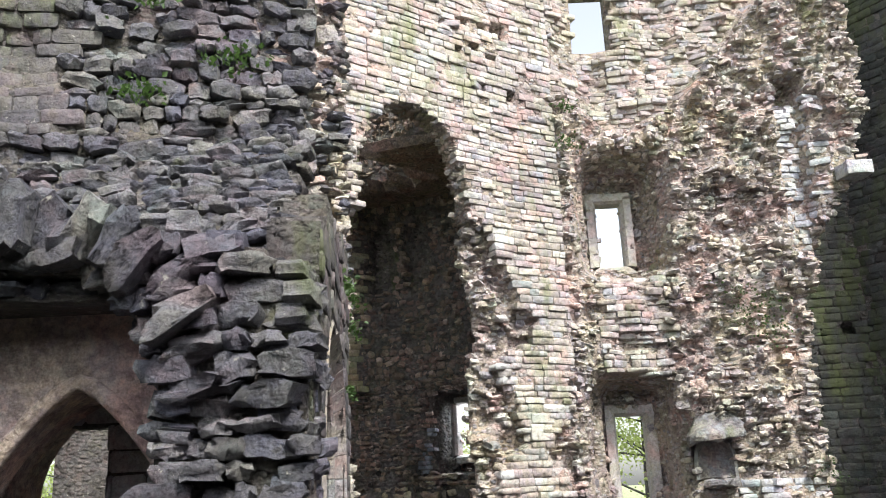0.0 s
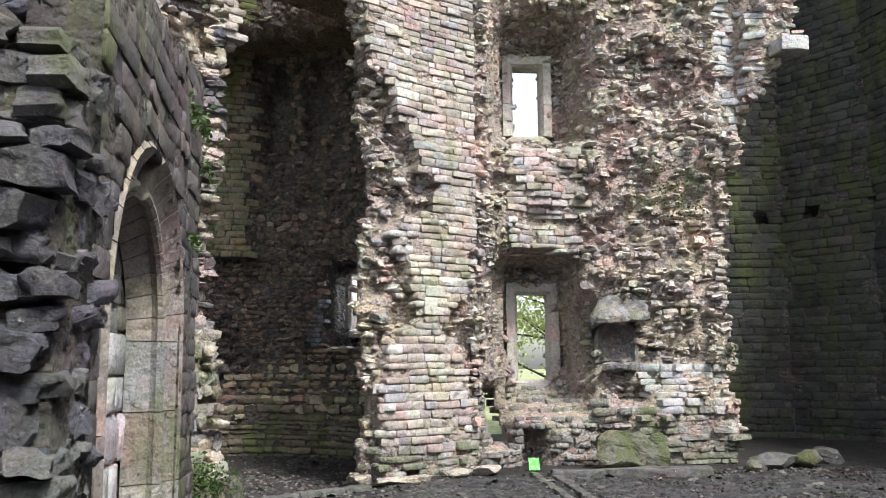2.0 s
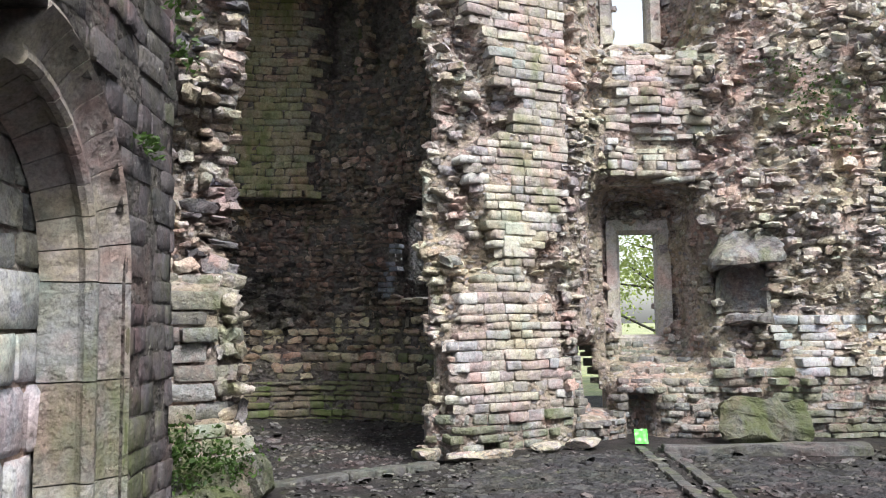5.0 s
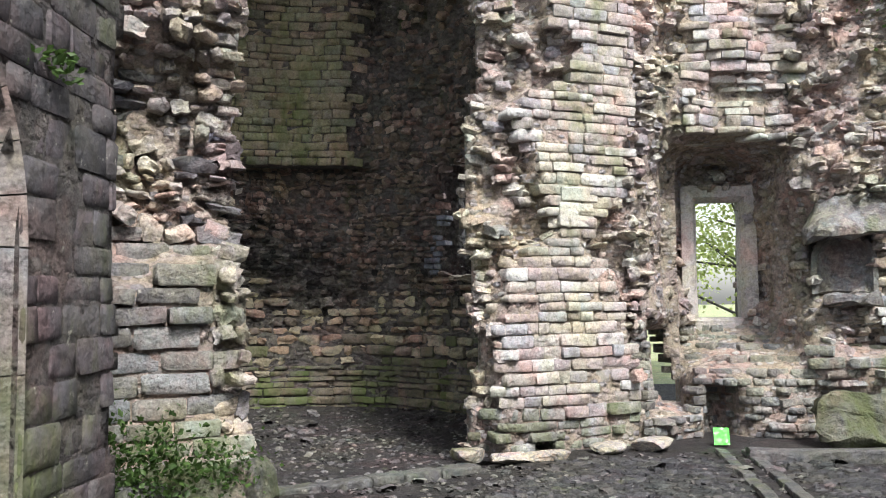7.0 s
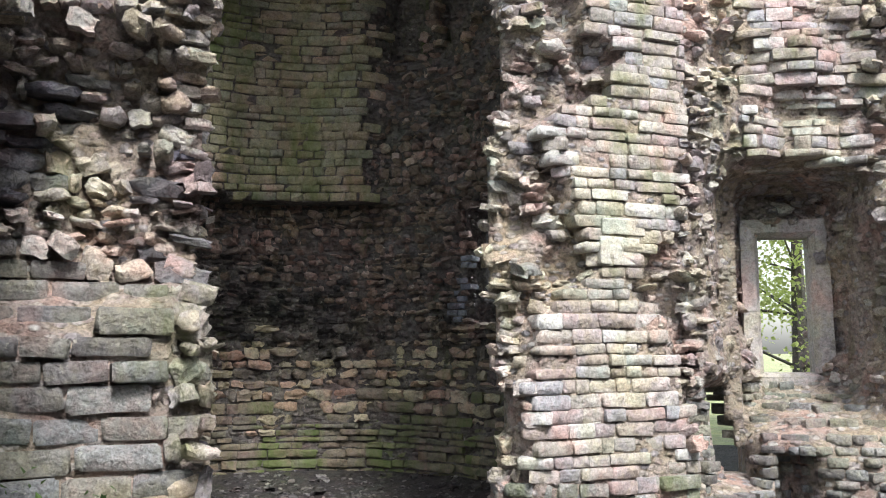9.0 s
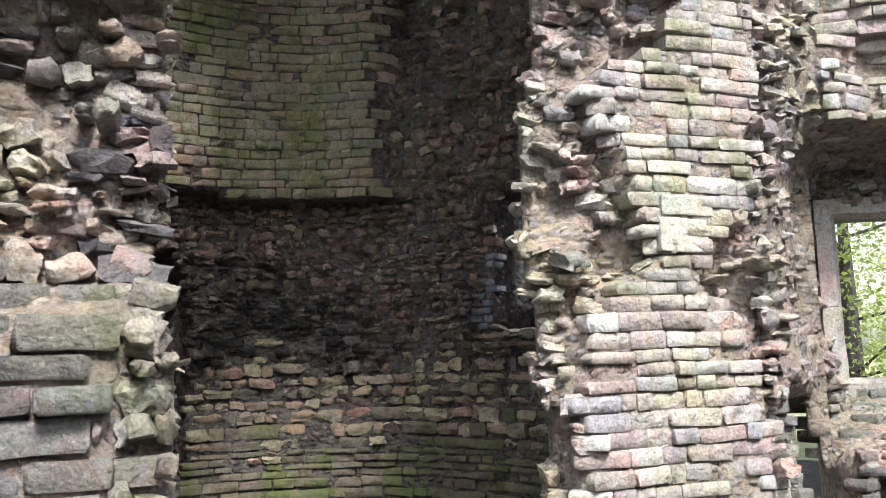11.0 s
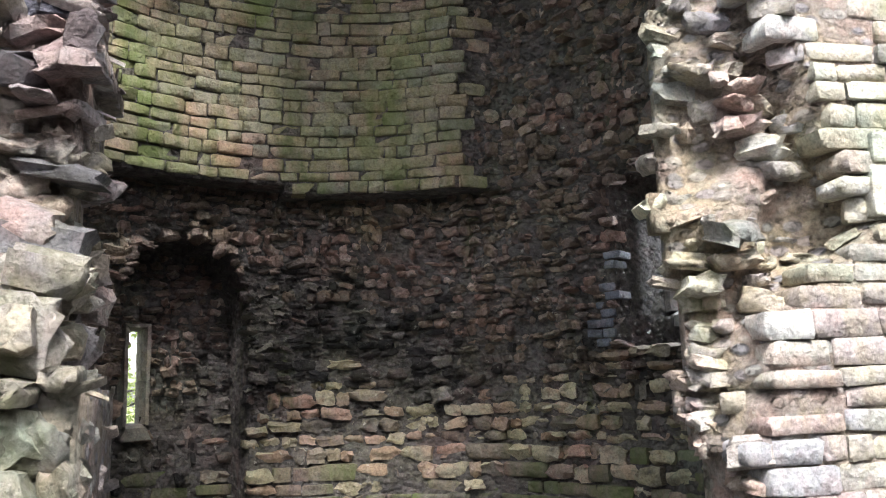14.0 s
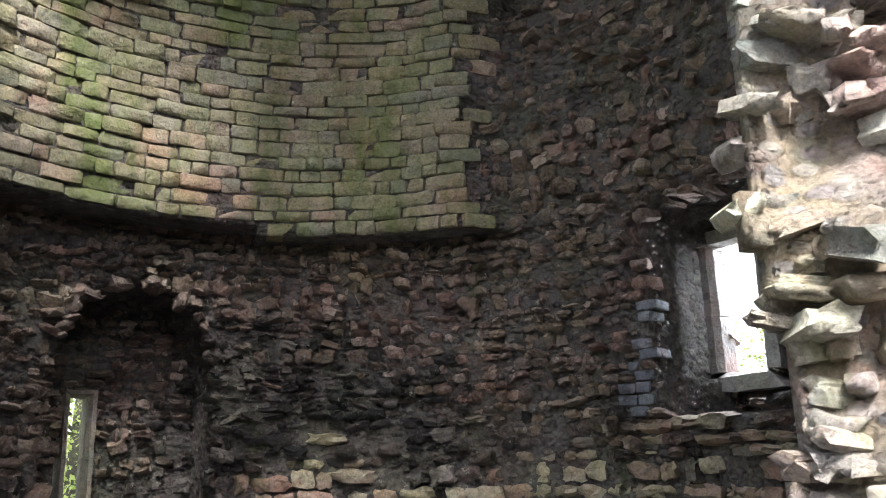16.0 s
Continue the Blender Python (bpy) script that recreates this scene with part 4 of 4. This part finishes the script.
MOSSY = stone_mat("mossy_stone", [(0.16, 0.15, 0.11), (0.20, 0.18, 0.13), (0.11, 0.11, 0.09)], by="field", moss=0.85, soot=0.3, lichen=0.0, mosscol=(0.05, 0.075, 0.022), bump=0.9)
WETSTONE = stone_mat("wet_grey_slab", [(0.11, 0.10, 0.09), (0.14, 0.13, 0.11), (0.08, 0.08, 0.075)], by="field", moss=0.45, soot=0.1, lichen=0.1, rough=0.5)
laid("stone_kerb", block_bm((2.3, 0.3, 0.15), 0.03, 0.05, 3, 5), WETSTONE, (4.2, 13.5, FLOOR - 0.04), -3, "long low mossy stone kerb along the wall foot", "kerb")
leaning = laid("fallen_slab", block_bm((1.10, 0.16, 0.56), 0.05, 0.11, 4, 6), MOSSY, (4.45, 14.28, FLOOR + 0.12), 4, "mossy slab leaning on the wall over a dark gap", "slab")
leaning.matrix_basis = pose(4.45, 14.16, FLOOR + 0.04, -32, 4, 4)
for k, (x, y, a, b, c) in enumerate([(6.6, 14.0, 0.7, 0.5, 0.32), (7.2, 14.2, 0.6, 0.5, 0.28), (6.2, 13.85, 0.4, 0.35, 0.22), (7.7, 14.6, 0.7, 0.5, 0.3), (-1.25, 10.85, 0.6, 0.45, 0.42), (-1.05, 11.1, 0.42, 0.4, 0.5), (-1.7, 10.45, 0.7, 0.5, 0.5), (-1.2, 10.5, 0.4, 0.36, 0.26), (-1.45, 10.3, 0.5, 0.4, 0.3), (-2.0, 10.1, 0.6, 0.5, 0.45), (-1.45, 10.75, 0.5, 0.4, 0.62)]):
    laid("boulder", boulder_bm((a, b, c), k + 2), MOSSY if k % 3 else WETSTONE, (x, y, FLOOR), k * 47, "rounded mossy fallen stone at the wall foot", "stone", "fallen stones", True)
for k, (x, y, a, b, c) in enumerate([(0.35, 13.15, 0.34, 0.3, 0.14), (0.75, 13.2, 0.42, 0.3, 0.12), (1.15, 13.35, 0.5, 0.34, 0.13), (1.7, 13.75, 0.4, 0.3, 0.13), (2.2, 13.95, 0.45, 0.34, 0.16)]):
    laid("footing_stone", boulder_bm((a, b, c), k + 31), MATS["rubble", "field"], (x, y, FLOOR), 30 + k * 5, "flat footing stone at the pier foot", "stone", "footing stones", True)


def threshold():
    """A worn line of flat stones across the mouth of the tower room."""
    root = tagged(new("stone_threshold"), "worn low stone kerb across the tower room entrance", "kerb")
    root.location = (0.45, 12.85, FLOOR)
    rng = random.Random(19)
    d = Vector((-1.6, -1.3, 0)).normalized()
    run = 0.0
    while run < 2.1:
        l = rng.uniform(0.25, 0.5)
        ob = part("kerb_stone", block_bm((l - 0.012, rng.uniform(0.17, 0.22), 0.09), 0.02, 0.02, rng.randrange(50), 2), WETSTONE, root)
        p = d * (run + l / 2)
        ob.matrix_basis = pose(p.x, p.y, -0.045 + rng.uniform(-0.012, 0.012), 0, rng.uniform(-2, 2), 39 + rng.uniform(-3, 3))
        run += l


threshold()


def green_bag():
    """A bright green folded sheet of plastic, leaning."""
    m = bpy.data.materials.new("green_plastic")
    m.use_nodes = True
    b = m.node_tree.nodes["Principled BSDF"]
    b.inputs["Base Color"].default_value, b.inputs["Roughness"].default_value = (0.12, 0.75, 0.10, 1), 0.35
    bm = bmesh.new()
    bmesh.ops.create_grid(bm, x_segments=8, y_segments=8, size=0.5)
    for v in bm.verts:
        v.co.z = 0.06 * noise.noise(v.co * 4) + 0.1 * (v.co.x + 0.1) ** 2
    bmesh.ops.transform(bm, matrix=pose(0, 0, 0.115, 72, 0, -8) @ Matrix.Diagonal((0.16, 0.18, 0.16, 1)), verts=bm.verts)
    bmesh.ops.solidify(bm, geom=bm.faces[:], thickness=0.012)
    ob = part("plastic_sheet", bm, m, None, "bright green crumpled plastic sheet leaning on the wall foot")
    ob.matrix_basis = pose(2.93, 14.2, FLOOR - 0.005, 0, 0, 10)
    tagged(ob, "", "plastic sheet")


green_bag()


def drain():
    """A shallow gutter of two rows of worn setts across the floor."""
    root = tagged(new("drain_gutter"), "shallow stone drain gutter sunk in the earth floor", "gutter")
    root.location = (2.98, 13.75, FLOOR)
    rng = random.Random(3)
    base = [block_bm((0.11, 0.26, 0.05), 0.012, 0.01, k) for k in range(3)]
    meshes = []
    for bm in base:
        me = bpy.data.meshes.new("sett")
        bm.to_mesh(me)
        bm.free()
        me.materials.append(WETSTONE)
        meshes.append(me)
    d = Vector((-0.02, -1.0, 0)).normalized()
    side = Vector((-d.y, d.x, 0))
    for k in range(16):
        for row in (-1, 1):
            ob = new("sett", meshes[rng.randrange(3)])
            ob.parent = root
            p = d * (0.28 * k) + side * 0.13 * row
            ob.matrix_basis = pose(p.x, p.y, -0.01 + rng.uniform(-0.01, 0.01), rng.uniform(-3, 3), rng.uniform(-3, 3), math.degrees(math.atan2(d.y, d.x)) + 90)


drain()


def gravel():
    """Small chips scattered over the trodden floor."""
    rng = random.Random(12)
    tv, tf = TEMPLATES["rough"][0]
    vv, ff, n = [], [], 0
    for _ in range(18000):
        x, y = rng.uniform(-4.8, 8.0), rng.uniform(3.0, 17.5)
        if x < -0.9 and y < 12.2:
            continue
        if y > 13.3 and x > 0.2 and y > 13.2 + 0.3 * max(0, x - 0.5) or (x - CX) ** 2 + (y - CY) ** 2 > 9.3 and y > 14:
            continue
        s = rng.uniform(0.008, 0.028) * (2.4 if rng.random() < 0.04 else 1)
        m = np.array(Euler((rng.uniform(-0.3, 0.3), rng.uniform(-0.3, 0.3), rng.uniform(0, 6.3))).to_matrix())
        z = float(floor_z(x, y))
        vv.append(((tv - np.array([0, 0.5, 0])) * np.array([s * 2, s * 1.6, s])) @ m.T + np.array([x, y, z + s * 0.2]))
        ff.extend([tuple(i + n for i in f) for f in tf])
        n += len(tv)
    ob = new("gravel", mesh_of("gravel", np.vstack(vv).tolist(), ff, [stone_mat("gravel_chips", [(0.09, 0.08, 0.07), (0.13, 0.11, 0.10), (0.05, 0.045, 0.042), (0.20, 0.18, 0.15)], moss=0.0, soot=0.0, lichen=0.0, rough=0.6)]))
    tagged(ob, "grey stone chips and gravel trodden into the floor", "gravel", kind="stuff")


gravel()


# ---- hooded niche, projecting stones ----
def hood():
    root = tagged(new("stone_niche"), "broken stone basin niche under a projecting hood stone", "niche")
    root.location = (4.47, 14.72, 1.42)
    stone = MATS["jamb", "field"]
    bm = bmesh.new()
    rows = []
    for j in range(9):
        z = -0.04 + 0.74 * j / 8
        k = 1.0 - 0.62 * max(0.0, (j - 4) / 4) ** 2
        lift = 0.10 * max(0.0, 1 - j / 2) ** 2
        rows.append([bm.verts.new((-0.36 * k * math.cos(a), 0.22 + (0.26 * k - lift) * math.sin(a) + 0.01 * noise.noise(Vector((a * 2, z * 6, 3))), z)) for a in np.linspace(0, math.pi, 13)])
    for p, q in zip(rows, rows[1:]):
        for i in range(12):
            bm.faces.new((p[i], p[i + 1], q[i + 1], q[i]))
    bmesh.ops.recalc_face_normals(bm, faces=bm.faces)
    bmesh.ops.solidify(bm, geom=bm.faces[:], thickness=0.06)
    part("bowl", bm, stone, root, "smooth hollowed back of the niche", True)
    top = block_bm((0.92, 0.44, 0.46), 0.06, 0.09, 8, 5)
    for v in top.verts:
        v.co.x *= 1 - 0.35 * max(0.0, v.co.z - 0.12) / 0.34
        v.co.y += 0.28 * max(0.0, v.co.z - 0.10) / 0.36 if v.co.y < 0.1 else 0
        v.co.z += 0.10 * v.co.x
    part("hood_stone", top, stone, root, "weathered projecting hood stone", True).location = (0.02, 0.02, 0.60)
    part("broken_ledge", block_bm((0.6, 0.3, 0.13), 0.05, 0.09, 5, 4), stone, root, "", True).location = (0.0, 0.08, -0.16)


hood()
laid("projecting_stone", block_bm((0.5, 0.5, 0.26), 0.03, 0.03, 2, 2), MATS["pale", "field"], (7.6, 14.75, 6.6), 3, "pale squared stone projecting from the broken wall edge", "stone")
for k, (x, y, z, a, b, c) in enumerate([(1.375, 14.005, 2.10, 0.42, 0.3, 0.25), (1.415, 14.025, 2.37, 0.46, 0.3, 0.15)]):
    ob = laid("squared_block", block_bm((a, b, c), 0.015, 0.012, k + 4, 2), DRESSED, (x, y, z), 33, "pale squared block set in the coursed pier", "stone")


# ---- plants on the walls ----
def leaf_mat(name, c1, c2):
    m = bpy.data.materials.new(name)
    m.use_nodes = True
    nt = m.node_tree
    b = nt.nodes["Principled BSDF"]
    geo = nt.nodes.new("ShaderNodeNewGeometry")
    nt.links.new(ramp(nt, geo.outputs["Random Per Island"], [(0.0, c1), (1.0, c2)]), b.inputs["Base Color"])
    b.inputs["Roughness"].default_value = 0.55
    tr = nt.nodes.new("ShaderNodeBsdfTranslucent")
    tr.inputs[0].default_value = (*c2, 1)
    ms = nt.nodes.new("ShaderNodeMixShader")
    ms.inputs[0].default_value = 0.35
    nt.links.new(b.outputs[0], ms.inputs[1])
    nt.links.new(tr.outputs[0], ms.inputs[2])
    nt.links.new(ms.outputs[0], nt.nodes["Material Output"].inputs[0])
    return m


WALLPLANT = leaf_mat("wall_plant_leaf", (0.025, 0.055, 0.014), (0.07, 0.13, 0.03))
TREELEAF = leaf_mat("tree_leaf", (0.22, 0.30, 0.06), (0.50, 0.58, 0.22))


def leaf_mesh(spots, size, rng, mat, name):
    """Folded pointed leaves at the given places, each with its own direction."""
    vs, fs = [], []
    for p, d in spots:
        d = Vector(d).normalized()
        side = d.cross(Vector((rng.uniform(-1, 1), rng.uniform(-1, 1), rng.uniform(-1, 1)))).normalized()
        up = side.cross(d)
        l = size * rng.uniform(0.6, 1.3)
        w = l * rng.uniform(0.25, 0.4)
        k = len(vs)
        p = Vector(p)
        for q in (p, p + d * l * 0.45 + side * w + up * 0.1 * l, p + d * l, p + d * l * 0.45 - side * w + up * 0.1 * l, p + d * l * 0.5):
            vs.append(tuple(q))
        fs += [(k, k + 1, k + 4), (k + 1, k + 2, k + 4), (k + 2, k + 3, k + 4), (k + 3, k, k + 4)]
    return mesh_of(name, vs, fs, [mat])


def wall_plant(x, y, z, out, spread, count, size, seed):
    rng = random.Random(seed)
    spots = []
    out = Vector(out).normalized()
    for _ in range(count):
        off = Vector((rng.gauss(0, spread), rng.gauss(0, spread), rng.gauss(0, spread * 0.7)))
        off -= out * off.dot(out) * 0.8
        spots.append((Vector((x, y, z)) + off, out + Vector((rng.uniform(-1, 1), rng.uniform(-1, 1), rng.uniform(-0.9, 0.8)))))
    ob = new("wall_plant", leaf_mesh(spots, size, rng, WALLPLANT, "wall_plant"))
    tagged(ob, "small green leafy plant rooted in the masonry joints", "plant", "wall plants", "stuff")


for k, (x, y, z, out, spread, count, size) in enumerate([
        (-0.96, 8.25, 2.35, (1, -0.2, 0.2), 0.06, 60, 0.05), (-0.98, 8.35, 3.4, (1, -0.2, 0.3), 0.16, 120, 0.06), (-1.0, 8.9, 3.1, (1, -0.3, 0.2), 0.10, 70, 0.05),
        (-1.75, 10.6, 4.0, (0.5, -1, 0.2), 0.12, 90, 0.06), (-1.85, 10.3, 0.25, (0.5, -1, 0.5), 0.24, 700, 0.06), (-1.45, 10.45, 0.2, (0.5, -1, 0.5), 0.2, 600, 0.055), (-2.2, 10.2, 0.4, (0.5, -1, 0.4), 0.2, 400, 0.055), (-1.15, 10.85, 0.15, (0.3, -1, 0.5), 0.13, 260, 0.045),
        (2.25, 14.0, 7.2, (0.3, -1, 0.2), 0.14, 110, 0.07), (2.3, 14.0, 7.9, (0.3, -1, 0.2), 0.10, 80, 0.06), (5.4, 14.4, 4.0, (0, -1, 0.1), 0.35, 240, 0.06), (5.0, 14.45, 4.5, (0, -1, 0.1), 0.25, 140, 0.05),
        (-2.7, 7.0, 5.0, (0.2, -1, 0.3), 0.12, 90, 0.07), (-1.9, 7.2, 5.4, (0.2, -1, 0.3), 0.14, 100, 0.07), (-2.6, 6.9, 5.9, (0.2, -1, 0.3), 0.12, 80, 0.07), (6.1, 14.3, 1.4, (0, -1, 0.1), 0.15, 100, 0.05)]):
    wall_plant(x, y, z, out, spread, count, size, 300 + k)


# ---- trees and hedge outside the openings ----
def tree(height, seed, count=5200):
    rng = random.Random(seed)
    root = tagged(new("tree"), "leafy broadleaf tree standing outside the ruin", "tree", "trees outside")
    bark = MATS["brown", "field"]
    bm = bmesh.new()

    def limb(a, b, r0, r1):
        d = (b - a)
        rot = d.to_track_quat("Z", "Y").to_matrix().to_4x4()
        bmesh.ops.create_cone(bm, cap_ends=True, segments=8, radius1=r0, radius2=r1, depth=d.length, matrix=Matrix.Translation((a + b) / 2) @ rot)

    tips = []
    top = Vector((rng.uniform(-0.4, 0.4), rng.uniform(-0.4, 0.4), height * 0.75))
    limb(Vector((0, 0, -0.3)), top * 0.5, height * 0.03, height * 0.021)
    limb(top * 0.5, top, height * 0.021, height * 0.008)
    for k in range(16):
        f = rng.uniform(0.22, 0.95)
        a = top * f
        ang = rng.uniform(0, 6.28)
        l = height * rng.uniform(0.18, 0.36) * (1.1 - 0.5 * f)
        b = a + Vector((math.cos(ang) * l, math.sin(ang) * l, l * rng.uniform(0.1, 0.7)))
        limb(a, b, height * 0.005, height * 0.0015)
        tips += [b, (a + b) / 2]
    part("trunk", bm, bark, root)
    spots = []
    for _ in range(count):
        t = tips[rng.randrange(len(tips))]
        p = t + Vector((rng.gauss(0, 1), rng.gauss(0, 1), rng.gauss(0, 0.8))) * height * 0.055
        spots.append((p, (rng.uniform(-1, 1), rng.uniform(-1, 1), rng.uniform(-0.8, 0.4))))
    crown = new("crown", leaf_mesh(spots, height * 0.016, rng, TREELEAF, "crown"))
    crown.parent = root
    return root


first = tree(8.0, 5)
first.matrix_basis = pose(6.0, 27, -0.55)
second = tree(6.0, 8)
second.matrix_basis = pose(9.5, 33, -0.55, 0, 0, 40)
for src, x, y, turn, k in ((first, 2.5, 31, 100, 0.9), (first, -9.5, 21.5, 30, 0.7), (second, -13, 24, 80, 0.9), (second, 0.2, 28, 10, 0.7), (first, 12, 38, 250, 1.2), (first, 4.5, 40, 20, 1.2)):
    ob = copy_thing(src, pose(x, y, -0.55, 0, 0, turn))
    ob.scale = (k, k, k)


# ---- cobbled floor: thin stones pitched on edge ----
def cobbles():
    rng = random.Random(40)
    root = tagged(new("paving"), "wet grey pitched cobbles of the trodden floor", "paving", kind="structure")
    mat_one = stone_mat("wet_cobble_single", [(0.04, 0.038, 0.037), (0.06, 0.056, 0.053), (0.03, 0.028, 0.029), (0.08, 0.074, 0.068)], by="object", moss=0.12, soot=0.1, lichen=0.0, rough=0.42)
    mat_all = stone_mat("wet_cobble", [(0.04, 0.038, 0.037), (0.06, 0.056, 0.053), (0.03, 0.028, 0.029), (0.08, 0.074, 0.068)], moss=0.12, soot=0.1, lichen=0.0, rough=0.42)
    shapes = [TEMPLATES["rough"][k] for k in range(8)]
    meshes = [mesh_of("cobble", tv.tolist(), tf, [mat_one], "sharp") for tv, tf in shapes]
    vv, ff, n, singles = [], [], 0, 0
    y = 13.45
    while y > 7.0:
        x = 0.1 + rng.uniform(0, 0.1)
        step_y = rng.uniform(0.05, 0.075)
        while x < 8.6:
            w = rng.uniform(0.09, 0.22)
            lim = 13.05 + 0.16 * x
            bare = float(vnoise(x * 0.7, y * 0.9, 71, 2)) > 0.38 or y > lim or abs(x - 2.95) < 0.28 and y > 9.2 or x < 0.9 + 0.35 * math.sin(y)
            if not bare and rng.random() > 0.06:
                k = rng.randrange(8)
                rot = Euler((radians(-90 + rng.gauss(0, 7)), rng.gauss(0, 0.06), rng.gauss(0, 0.10))).to_matrix()
                pos = Vector((x + w / 2, y, float(floor_z(x + w / 2, y)) + rng.uniform(0.008, 0.024)))
                size = (w * 0.95, 0.10, step_y * 0.95)
                if y > 12.4 and singles < 300:
                    ob = new("cobble", meshes[k])
                    ob.parent = root
                    ob.matrix_basis = Matrix.LocRotScale(pos, rot, size)
                    singles += 1
                else:
                    m = np.array(rot) * np.array(size)[None, :]
                    vv.append(shapes[k][0] @ m.T + np.array(pos))
                    ff.extend([tuple(i + n for i in f) for f in shapes[k][1]])
                    n += len(shapes[k][0])
            x += w
        y -= step_y
    rest = new("cobblestones", mesh_of("cobblestones", np.vstack(vv).tolist(), ff, [mat_all], "sharp"))
    rest.parent = root
    tagged(rest, kind="stuff")


cobbles()
